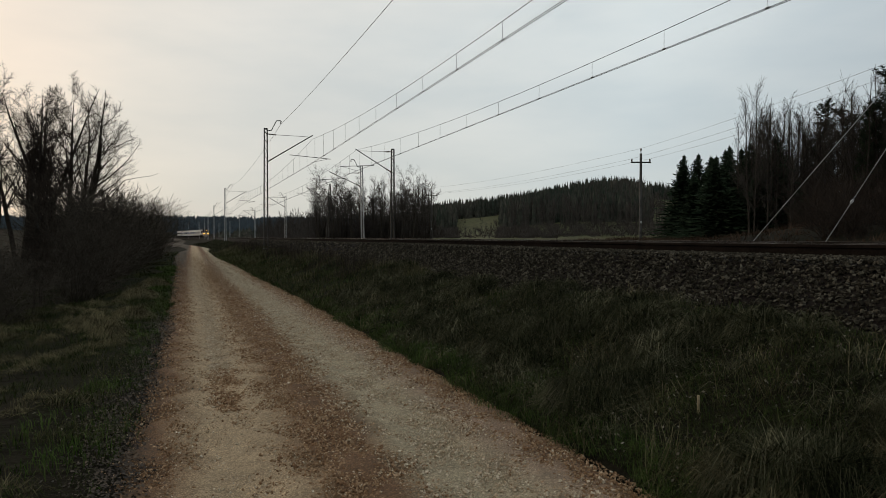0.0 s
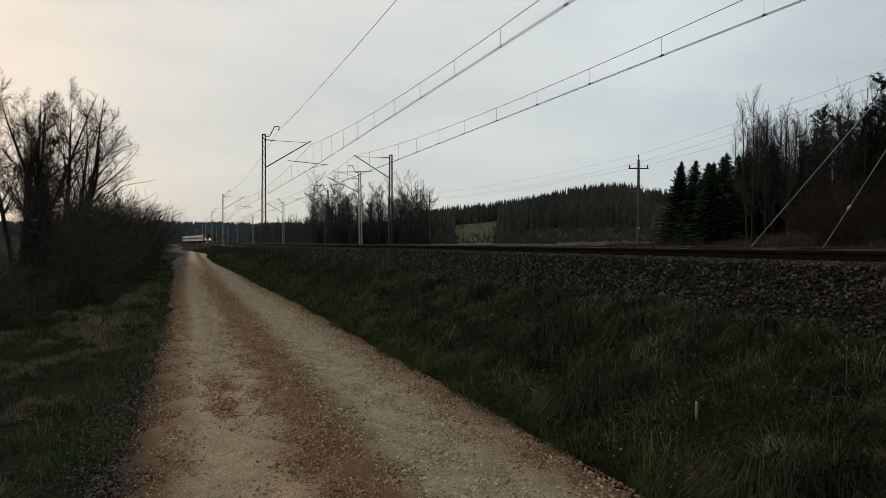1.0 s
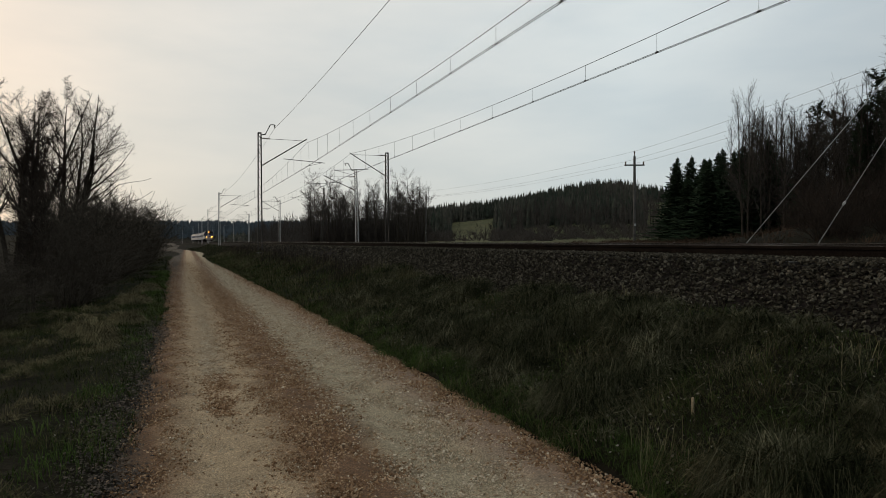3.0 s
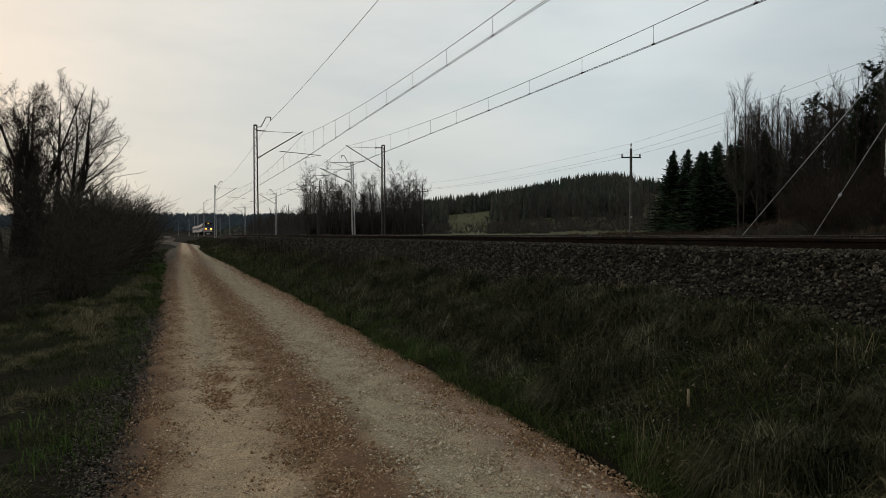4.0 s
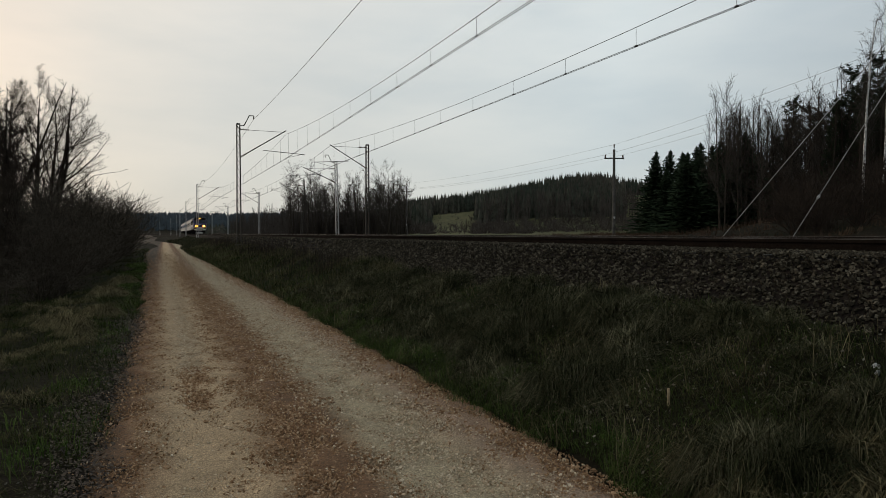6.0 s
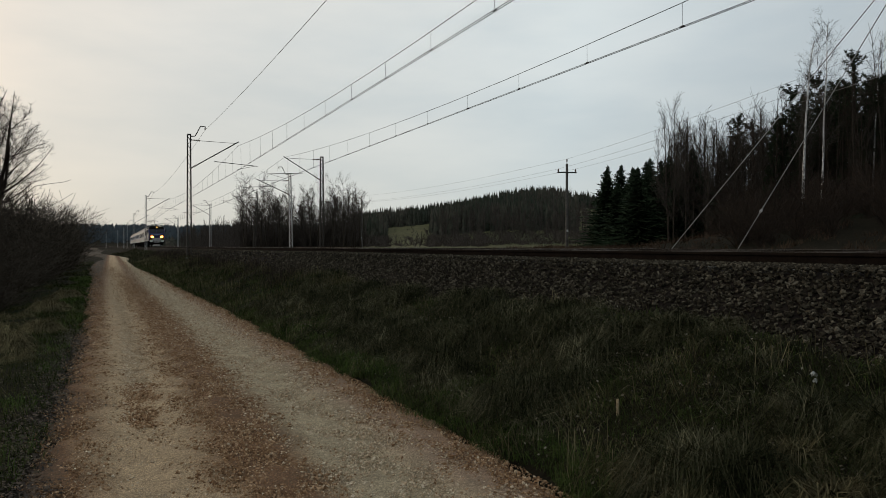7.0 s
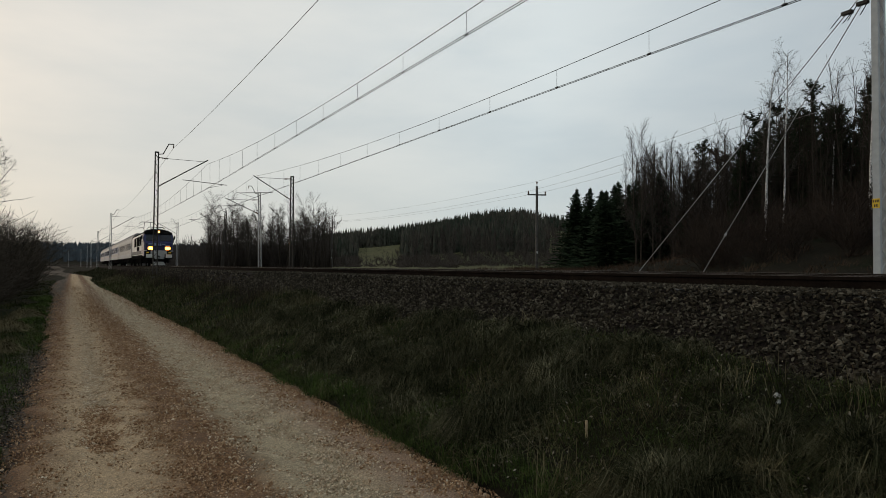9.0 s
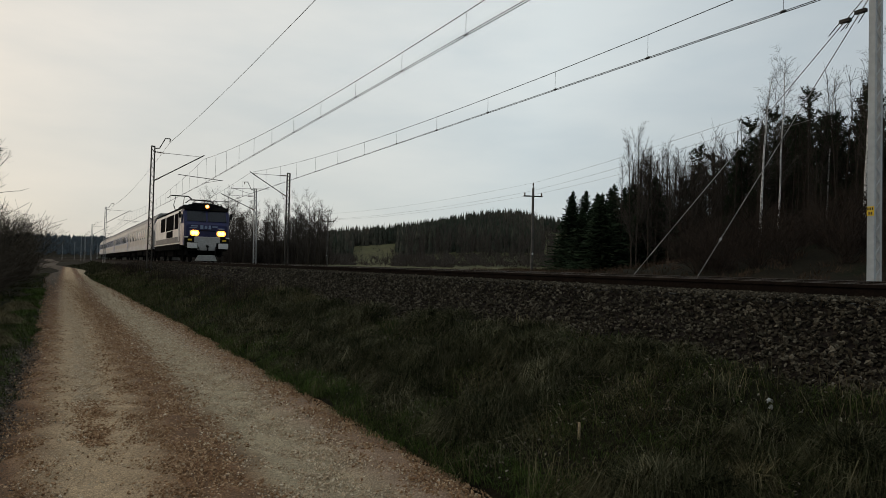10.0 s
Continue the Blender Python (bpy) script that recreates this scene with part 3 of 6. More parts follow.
def make_masts():
    for y in NEAR_MASTS:
        g = 0.85
        m = lattice_mast("catenary_mast", H_NEAR + 0.6, 0.27, "steel lattice catenary mast with a bracket arm over the track", M_DARKSTEEL if y < 80 else M_STEEL, at=(NEAR_X - bend(y), y, g))
        cantilever(m, NEAR - NEAR_X + 0.1, RAIL + 5.15 - g, RAIL + 7.05 - g, CONTACT - g)
        hook(m, H_NEAR + 0.6)
    for y in FAR_MASTS[2:]:
        g = 0.85
        m = lattice_mast("catenary_mast", H_NEAR + 0.25, 0.26, "pale steel lattice catenary mast beside the second track", M_DARKSTEEL if y < 60 else M_STEEL, at=(FAR_X - bend(y), y, g), taper=0.8)
        cantilever(m, FAR_X - FAR - 0.1, RAIL + 5.2 - g, RAIL + 6.85 - g, CONTACT - g, -1)
        if y > 60:
            hook(m, H_NEAR + 0.25, -1)
    # anchor masts of the overlap
    for x, y, hgt in ((15.4, 63.7, 7.6), (16.5, 88.0, 7.7)):
        m = lattice_mast("anchor_mast", hgt, 0.26, "steel lattice anchor mast of the overhead line", M_STEEL if y < 80 else M_DARKSTEEL, at=(x, y, 0.85), taper=0.75, lean=-1.0 if y < 80 else 3.0)
        hook(m, hgt, -1)
        cantilever(m, 3.0, 5.6, 6.9, 5.9, -1)
    # the pale mast beside the line, with its number plate
    m = lattice_mast("anchor_mast", 8.4, 0.235, "pale grey steel anchor mast with a yellow number plate", M_PALE, at=(FAR_X, FAR_MASTS[1], 0.9), taper=0.9)
    plate = part("number_plate", box((-0.162, -0.075, 2.0, -0.150, 0.075, 2.20), bevel=0.003), M_YELLOW, m, "yellow enamel plate with black marks")
    part("plate_marks", box(*[(-0.1655, 0.035 - 0.045 * i, 2.12, -0.1615, 0.06 - 0.045 * i, 2.175) for i in range(3)], *[(-0.1655, 0.012 - 0.045 * i, 2.025, -0.1615, 0.037 - 0.045 * i, 2.08) for i in range(2)]), M_INK, plate)
    for y, dx in ((15.68, 0.0), (13.1, 0.0)):
        top = Vector((FAR_X, FAR_MASTS[1] - 0.12, 0.9 + 7.10))
        foot = Vector((FAR_X + dx, y, 0.9))
        guy = empty("guy_wire", "taut grey steel guy anchored beside the track", "guy wire", "guys of the anchor mast")
        part("stay", rods((foot, top, 0.011)), M_STEEL, guy)
        c = foot.lerp(top, 0.225)
        d = (top - foot).normalized()
        if y < 15:
            part("insulator", rods((c - d * 0.06, c, 0.018, 0.04), (c, c + d * 0.06, 0.04, 0.018)), M_PAPER, guy)
        part("anchor_block", box((foot.x - 0.3, foot.y - 0.3, 0.4, foot.x + 0.3, foot.y + 0.3, 0.95), bevel=0.05), M_CONCRETE, guy)
        c = foot.lerp(top, 0.90 if y > 15 else 0.915)
        part("yoke", box((c.x - 0.05, c.y - 0.12, c.z - 0.04, c.x + 0.05, c.y + 0.12, c.z + 0.04), bevel=0.01), M_DARKSTEEL, guy)
        part("tail", rods((c + Vector((0, 0.12, 0)), c + Vector((0, 0.12, 0)) - d * 0.35, 0.01), (c - Vector((0, 0.12, 0)), c - Vector((0, 0.12, 0)) - d * 0.3, 0.01)), M_DARKSTEEL, guy)
    # slanting prop of the mast further on
    prop = tagged(part("mast_stay", rods(((15.0, 52, 5.0), (14.8, 45.5, 1.1), 0.009)), M_DARKSTEEL), "slanting steel stay bracing a catenary mast", "stay")


def wire_mesh(points, r):
    """One connected tube along points."""
    p = np.array(points, float)
    n, k = len(p), 5
    d = p[-1] - p[0]
    d /= np.linalg.norm(d)
    a = np.cross(d, (0, 0, 1))
    a /= np.linalg.norm(a)
    b = np.cross(d, a)
    w = np.arange(k) * 2 * math.pi / k
    ring = np.cos(w)[:, None] * a + np.sin(w)[:, None] * b
    v = (p[:, None] + ring[None] * r).reshape(-1, 3)
    i, j = np.meshgrid(np.arange(n - 1), np.arange(k), indexing="ij")
    f = np.stack([i * k + j, i * k + (j + 1) % k, (i + 1) * k + (j + 1) % k, (i + 1) * k + j], -1).reshape(-1, 4)
    return v, f


def catenary(name, x_track, masts, stag, gap):
    """Carrier, twin contact wires and droppers over one track."""
    w = empty(name, "overhead line with a sagging carrier, twin contact wires and droppers", "overhead line", "overhead lines")
    car, con, drop = [], [], []
    for k, (a, b) in enumerate(zip(masts, masts[1:])):
        n = 16
        span = b - a
        low = 0.52 if a < 20 else 0.85
        sa, sb = stag * (1 if k % 2 else -1), stag * (-1 if k % 2 else 1)
        for i in range(n + (b == masts[-1])):
            t = i / n
            y = a + span * t
            x = x_track - bend(y) + sa + (sb - sa) * t
            g = low + (1.67 - low) * (2 * t - 1) ** 2 * min(1.0, (span / 60) ** 2)
            car.append((x_track - bend(y) + (sa + (sb - sa) * t) * 0.95, y, CONTACT + g))
            con.append((x, y, CONTACT + 0.02))
        m = int(span / gap)
        for i in range(m):
            t = (i + 0.72) / m
            y = a + span * t
            x = x_track - bend(y) + sa + (sb - sa) * t
            g = low + (1.67 - low) * (2 * t - 1) ** 2 * min(1.0, (span / 60) ** 2)
            drop.append((x * 1.0, y, CONTACT + 0.02, x_track - bend(y) + (sa + (sb - sa) * t) * 0.95, y, CONTACT + g, 0.006, 0.006))
            drop.append((x, y - 0.05, CONTACT + 0.03, x, y + 0.05, CONTACT + 0.03, 0.03, 0.03))
    for nm, pts, r, off in (("carrier_wire", car, 0.010, 0), ("contact_wire", con, 0.009, -0.035), ("contact_wire", con, 0.009, 0.035)):
        v, f = wire_mesh([(x + off, y, z) for x, y, z in pts], r)
        new(nm, mesh_of(nm, v, f, M_WIRE)).parent = w
    for a, b in zip(drop[::2], drop[1::2]):
        v, f = tubes([a, b], 4)
        new("dropper", mesh_of("dropper", v, f, M_WIRE)).parent = w


def sag_wire(name, pts, sag, r, mat, label, category, group=""):
    out = []
    for a, b in zip(pts, pts[1:]):
        a, b = Vector(a), Vector(b)
        for i in range(16):
            t = i / 16
            p = a.lerp(b, t)
            p.z -= sag * 4 * t * (1 - t) * min(1.0, ((b - a).length / 60) ** 2)
            out.append(p)
    out.append(Vector(pts[-1]))
    v, f = wire_mesh(out, r)
    return tagged(new(name, mesh_of(name, v, f, mat)), label, category, group)


make_masts()
catenary("overhead_line", NEAR, NEAR_MASTS, 0.2, 3.18)
catenary("overhead_line", FAR + 0.2, [-12.0] + FAR_MASTS[2:], -0.12, 3.55)
sag_wire("earth_wire", [(NEAR_X + 1.0 - bend(y), y, 0.85 + H_NEAR + 0.6 + 0.38) for y in NEAR_MASTS], 0.55, 0.010, M_WIRE, "thin dark earth wire strung along the masts", "wire")


# ---------------------------------------------------------------- village power line
def power_pole(x, y, h=8.2):
    z = float(land(x, y))
    p = empty("power_pole", "grey concrete power pole with a crossarm and pin insulators", "power pole", "power poles", at=pose(x, y, z, 0, 0, -20))
    part("post", rods(((0, 0, -0.5), (0, 0, h), 0.16, 0.11), seg=10), M_WOODPOLE, p)
    part("spike", rods(((0, 0, h), (0, 0, h + 0.25), 0.03)), M_DARKSTEEL, p)
    part("crossarm", box((-0.95, -0.06, h - 0.9, 0.95, 0.06, h - 0.78), bevel=0.01), M_DARKSTEEL, p)
    for dx, dz in ((-0.85, h - 0.78), (0.85, h - 0.78), (0, h + 0.2)):
        part("pin_insulator", rods(((dx, 0, dz), (dx, 0, dz + 0.12), 0.07, 0.05), ((dx, 0, dz + 0.12), (dx, 0, dz + 0.28), 0.09, 0.05)), M_PORCELAIN, p)
    part("sign", box((-0.08, -0.19, 1.6, 0.08, -0.17, 1.8)), M_PAPER, p)
    return p


POLES = [(27.5, 3.0, 8.9), (39.9, 53.7, 8.2), (38.0, 108.0, 8.2)]
for q in POLES:
    power_pole(*q)
for dx, dz in ((-0.85, -0.5), (0.85, -0.5), (0, 0.48)):
    sag_wire("power_wire", [(x + dx * 0.94, y - dx * 0.34, float(land(x, y)) + h + dz) for x, y, h in POLES], 0.6, 0.009, M_LINE, "thin aluminium power wire between poles", "wire", "power wires")


# ---------------------------------------------------------------- train
def track_pose(y, length):
    """Pose of a vehicle whose front end stands at y on the near track."""
    x0, x1 = NEAR - bend(y), NEAR - bend(y + length)
    return Matrix.Translation((x0, y, RAIL)) @ Matrix.Rotation(math.atan2(x0 - x1, length), 4, "Z")


def wheelset(y, parent, r=0.46, name="wheelset"):
    bm = rods(((-0.78, y, r), (-0.66, y, r), r, r), ((0.66, y, r), (0.78, y, r), r, r), ((-0.66, y, r), (0.66, y, r), 0.08), seg=20)
    return part(name, bm, M_BLACK, parent)


def bogie(y, parent, base=2.6, r=0.5):
    for d in (-base / 2, base / 2):
        wheelset(y + d, parent, r)
    part("bogie_frame", box((-1.12, y - base * 0.85, 0.45, -0.98, y + base * 0.85, 0.85), (0.98, y - base * 0.85, 0.45, 1.12, y + base * 0.85, 0.85),
                            (-1.2, y - base / 2 - 0.18, 0.35, -1.0, y - base / 2 + 0.18, 0.7), (-1.2, y + base / 2 - 0.18, 0.35, -1.0, y + base / 2 + 0.18, 0.7),
                            (1.0, y - base / 2 - 0.18, 0.35, 1.2, y - base / 2 + 0.18, 0.7), (1.0, y + base / 2 - 0.18, 0.35, 1.2, y + base / 2 + 0.18, 0.7), (-1.0, y - 0.3, 0.4, 1.0, y + 0.3, 0.8), bevel=0.02), M_BLACK, parent)


def quad_panel(c0, c1, c2, c3, thick):
    """A slab on four corners, thickened outwards."""
    bm = bmesh.new()
    c = [Vector(q) for q in (c0, c1, c2, c3)]
    nrm = (c[1] - c[0]).cross(c[3] - c[0]).normalized() * thick
    a = [bm.verts.new(q) for q in c]
    b = [bm.verts.new(q + nrm) for q in c]
    bm.faces.new(a[::-1])
    bm.faces.new(b)
    for i in range(4):
        bm.faces.new((a[i], a[(i + 1) % 4], b[(i + 1) % 4], b[i]))
    bmesh.ops.recalc_face_normals(bm, faces=bm.faces[:])
    return bm


def make_locomotive():
    e = empty("locomotive", "blue and white electric locomotive with lit headlights hauling coaches", "locomotive")
    L, W = 16.7, 1.47
    # body side panels
    bm = bmesh.new()
    prof = [(-W, 1.15), (W, 1.15), (W, 3.05), (W - 0.12, 3.35), (-W + 0.12, 3.35), (-W, 3.05)]
    sweep(bm, prof, [(0, 1.35, 0, 1), (0, L - 1.35, 0, 1)])
    part("body", bm, M_WHITE, e, "white body with dirty flanks")
    # cab noses at both ends: lower bulge, raked windscreen
    for end in (0, 1):
        def Y(v):
            return v if end == 0 else L - v
        bm = bmesh.new()
        rings = []
        for y, w, z1 in ((0.45, 1.24, 2.35), (0.62, 1.36, 2.55), (0.95, 1.41, 3.25), (1.36, W, 3.36)):
            rings.append([bm.verts.new((sx * w, Y(y), z)) for sx, z in ((-1, 1.05), (1, 1.05), (1, z1 - 0.15), (0.93, z1), (-0.93, z1), (-1, z1 - 0.15))])
        for a, b in zip(rings, rings[1:]):
            for i in range(6):
                j = (i + 1) % 6
                bm.faces.new((a[i], a[j], b[j], b[i]))
        bm.faces.new(rings[0][::-1])
        bm.faces.new(rings[-1])
        bmesh.ops.recalc_face_normals(bm, faces=bm.faces[:])
        cab = part("cab_nose", bm, M_BLUE, e, "deep blue cab front")
        s = 1 if end == 0 else -1
        for x0, x1 in ((-1.18, -0.07), (0.07, 1.18)):
            pts = [(x0, Y(0.60), 2.55), (x1, Y(0.60), 2.55), (x1 * 0.98, Y(0.93), 3.22), (x0 * 0.98, Y(0.93), 3.22)]
            part("windscreen", quad_panel(*(pts if end == 0 else pts[::-1]), 0.05), M_GLASS, cab, "dark raked windscreen")
        pts = [(-1.31, Y(0.585), 2.46), (1.31, Y(0.585), 2.46), (1.28, Y(0.955), 3.28), (-1.28, Y(0.955), 3.28)]
        part("windscreen_surround", quad_panel(*(pts if end == 0 else pts[::-1]), 0.03), M_BLUE, cab, "dark blue surround of the windscreens")
        part("brow", box((-1.32, min(Y(0.80), Y(1.5)), 3.26, 1.32, max(Y(0.80), Y(1.5)), 3.50), bevel=0.05), M_BLACK, cab)
        part("waist_stripe", box((-1.36, min(Y(0.40), Y(0.44)), 1.52, 1.36, max(Y(0.40), Y(0.44)), 1.60)), M_WHITE, cab, "white stripe")
        part("lower_apron", box((-1.32, min(Y(0.36), Y(0.9)), 0.95, 1.32, max(Y(0.36), Y(0.9)), 1.50), bevel=0.06), M_BLACK, cab, "sooty apron under the headlights")
        for a, b, z, r in ((-0.5, 0.5, 1.98, 0.025), (-0.95, -0.55, 1.40, 0.015), (0.55, 0.95, 1.40, 0.015)):
            part("grab_rail", rods(((a, Y(0.36), z), (b, Y(0.36), z), r)), M_BLACK, cab)
        part("nose_panel", box((-0.78, min(Y(0.34), Y(0.46)), 1.22, 0.78, max(Y(0.34), Y(0.46)), 1.58), (-0.55, min(Y(0.33), Y(0.45)), 0.74, 0.55, max(Y(0.33), Y(0.45)), 1.24), bevel=0.03), M_COACH, cab, "whitish panel under the headlights")
        part("crest", box(*[(a, min(Y(0.42), Y(0.46)), z0, b, max(Y(0.42), Y(0.46)), z1) for a, b, z0, z1 in ((-1.05, -0.62, 2.12, 2.17), (-0.98, -0.58, 2.22, 2.30), (-0.42, -0.24, 2.08, 2.32), (-0.16, 0.0, 2.10, 2.30), (0.08, 0.22, 2.08, 2.32), (0.30, 0.62, 2.20, 2.28), (0.62, 1.04, 2.10, 2.16))]), M_PALEBLUE, cab, "pale painted marks")
        for x in (-0.92, 0.92):
            hx = 0.80 if x > 0 else -0.80
            h = part("headlight", box((hx - 0.26, min(Y(0.36), Y(0.5)), 1.66, hx + 0.26, max(Y(0.36), Y(0.5)), 1.98), bevel=0.05), M_GREY, cab, "twin headlight unit")
            if end == 0:
                part("lens", rods(((hx - 0.05, 0.33, 1.82), (hx - 0.05, 0.37, 1.82), 0.12), ((hx + 0.13, 0.33, 1.82), (hx + 0.13, 0.37, 1.82), 0.12), seg=14), M_LAMP, h, "glowing warm lens")
                # added glowing discs behind the lenses, standing in for their glare
                part("lens_glare", rods(((hx - 0.05, 0.345, 1.82), (hx - 0.05, 0.37, 1.82), 0.19), ((hx + 0.13, 0.345, 1.82), (hx + 0.13, 0.37, 1.82), 0.185), seg=14), M_HALO, h)
            b = part("buffer", rods(((x, Y(0.32), 1.05), (x, Y(0.02), 1.05), 0.13), seg=12), M_BLACK, e)
            part("buffer_plate", box((x - 0.30, min(Y(0), Y(0.05)), 0.86, x + 0.30, max(Y(0), Y(0.05)), 1.20), bevel=0.02), M_WHITE, b, "pale rectangular buffer plate")
            part("step", box((x - 0.2, min(Y(0.3), Y(0.55)), 0.42, x + 0.2, max(Y(0.3), Y(0.55)), 0.46), (x - 0.2, min(Y(0.3), Y(0.55)), 0.70, x + 0.2, max(Y(0.3), Y(0.55)), 0.74)), M_BLACK, e)
            part("brake_hose", rods(((x * 0.55, Y(0.3), 0.95), (x * 0.5, Y(0.12), 0.55), 0.03)), M_BLACK, e)
            part("tail_lamp", box((x - 0.2, min(Y(0.35), Y(0.4)), 1.50, x + 0.2, max(Y(0.35), Y(0.4)), 1.62)), M_BLACK, cab)
            part("marker_plate", box((x * 1.12 - 0.12, min(Y(0.34), Y(0.37)), 1.34, x * 1.12 + 0.12, max(Y(0.34), Y(0.37)), 1.44)), M_YELLOW, cab)
        part("coupling", rods(((0, Y(0.35), 1.02), (0, Y(0.05), 0.98), 0.07), ((0, Y(0.07), 1.0), (0, Y(0.07), 0.62), 0.04)), M_BLACK, e)
        pl = [(-0.66, Y(0.55), 0.12), (0.66, Y(0.55), 0.12), (0.50, Y(0.40), 0.45), (-0.50, Y(0.40), 0.45)]
        part("snow_plough", quad_panel(*(pl if end == 0 else pl[::-1]), 0.06), M_WHITE, e, "pale grey plough plate")
        if end == 0:
            t = part("roof_headlight", rods(((0, 0.70, 3.52), (0, 1.0, 3.52), 0.22, 0.22), seg=16), M_BLACK, e)
            part("lens", rods(((0, 0.66, 3.52), (0, 0.70, 3.52), 0.085), seg=16), M_LAMP, t, "glowing warm lens")
            # added glowing disc, the glare of the roof light
            part("lens_glare", rods(((0, 0.675, 3.52), (0, 0.70, 3.52), 0.11), seg=16), M_HALO, t)
        part("horn", rods(((-0.5, Y(0.9), 3.62), (-0.5, Y(1.3), 3.62), 0.10, 0.05), ((0.5, Y(0.9), 3.60), (0.5, Y(1.3), 3.60), 0.10, 0.05), ((0.9, Y(1.0), 3.5), (0.9, Y(1.0), 3.72), 0.04)), M_BLACK, e)
    # flanks
    for s in (-1, 1):
        x0, x1 = (W - 0.005, W + 0.012) if s > 0 else (-W - 0.012, -W + 0.005)
        part("lower_band", box((x0, 1.4, 1.22, x1, L - 1.4, 1.60)), M_ROOF, e, "dark grey lower band")
        for a in (1.55, L - 2.2):
            part("cab_door", box((x0 - 0.004, a, 1.3, x1 + 0.004, a + 0.62, 3.0), bevel=0.004), M_GREY, e)
        for a, b, z0, z1 in ((2.3, 3.9, 2.12, 3.12), (4.4, 8.2, 2.12, 3.12), (4.8, 7.9, 1.62, 2.06), (8.8, 11.3, 2.12, 3.12)):
            g = part("grille", box((x0 - 0.006, a, z0, x1 + 0.006, b, z1), bevel=0.006), M_BLACK, e, "dark ventilation grille")
            part("slats", box(*[(x0 - 0.014, a + 0.06, z0 + 0.08 + 0.12 * i, x1 + 0.014, b - 0.06, z0 + 0.12 + 0.12 * i) for i in range(int((z1 - z0 - 0.1) / 0.12))]), M_BLACK, g)
        for a in (0.98, L - 1.5):
            part("cab_window", box((x0 - 0.008, a, 2.45, x1 + 0.008, a + 0.5, 3.0), bevel=0.006), M_GLASS, e)
        part("skirt", box((min(s * 1.46, s * 1.30), 1.6, 0.78, max(s * 1.46, s * 1.30), L - 1.6, 1.20)), M_BLACK, e)
        part("mirror", box((min(s * 1.5, s * 1.62), 1.0, 2.75, max(s * 1.5, s * 1.62), 1.06, 3.15)), M_BLACK, e)
    bm = bmesh.new()
    sweep(bm, [(-1.36, 3.33), (1.36, 3.33), (1.1, 3.62), (0.6, 3.75), (-0.6, 3.75), (-1.1, 3.62)], [(0, 1.4, 0, 1), (0, L - 1.4, 0, 1)])
    part("roof", bm, M_BLACK, e, "sooty dark roof")
    part("roof_box", box((-0.7, 5.5, 3.7, 0.7, 8.2, 3.95), (-0.6, 9.0, 3.7, 0.6, 10.4, 3.92), bevel=0.05), M_BLACK, e)
    part("underframe_tank", box((-1.15, 6.6, 0.35, 1.15, 10.0, 1.05), bevel=0.06), M_BLACK, e)
    for y in (3.6, L - 3.6):
        bogie(y, e, 2.9, 0.62)
    # pantographs: the rear one raised
    for y, up in ((3.4, 0.0), (12.8, 1.0)):
        p = part("pantograph", box((-0.6, y - 0.7, 3.80, 0.6, y - 0.62, 3.88), (-0.6, y + 0.62, 3.80, 0.6, y + 0.7, 3.88)), M_DARKSTEEL, e)
        zt = 3.9 + (CONTACT - RAIL - 3.97) * up + (1 - up) * 0.22
        k = (y + 0.75, 3.9 + (zt - 3.9) * 0.45) if up else (y + 0.9, 3.98)
        for x in (-0.35, 0.35):
            part("lower_arm", rods(((x, y - 0.6, 3.88), (x, k[0], k[1]), 0.035)), M_DARKSTEEL, p)
            part("upper_arm", rods(((x, k[0], k[1]), (x * 0.9, y - 0.1, zt - 0.05), 0.025)), M_DARKSTEEL, p)
        part("collector_head", rods(((-0.65, y - 0.1, zt), (0.65, y - 0.1, zt), 0.03), ((0.65, y - 0.1, zt), (0.9, y - 0.1, zt - 0.22), 0.025), ((-0.65, y - 0.1, zt), (-0.9, y - 0.1, zt - 0.22), 0.025),
                                    ((-0.65, y + 0.22, zt), (0.65, y + 0.22, zt), 0.03), ((0.65, y + 0.22, zt), (0.9, y + 0.22, zt - 0.22), 0.025), ((-0.65, y + 0.22, zt), (-0.9, y + 0.22, zt - 0.22), 0.025)), M_DARKSTEEL, p)
    return e


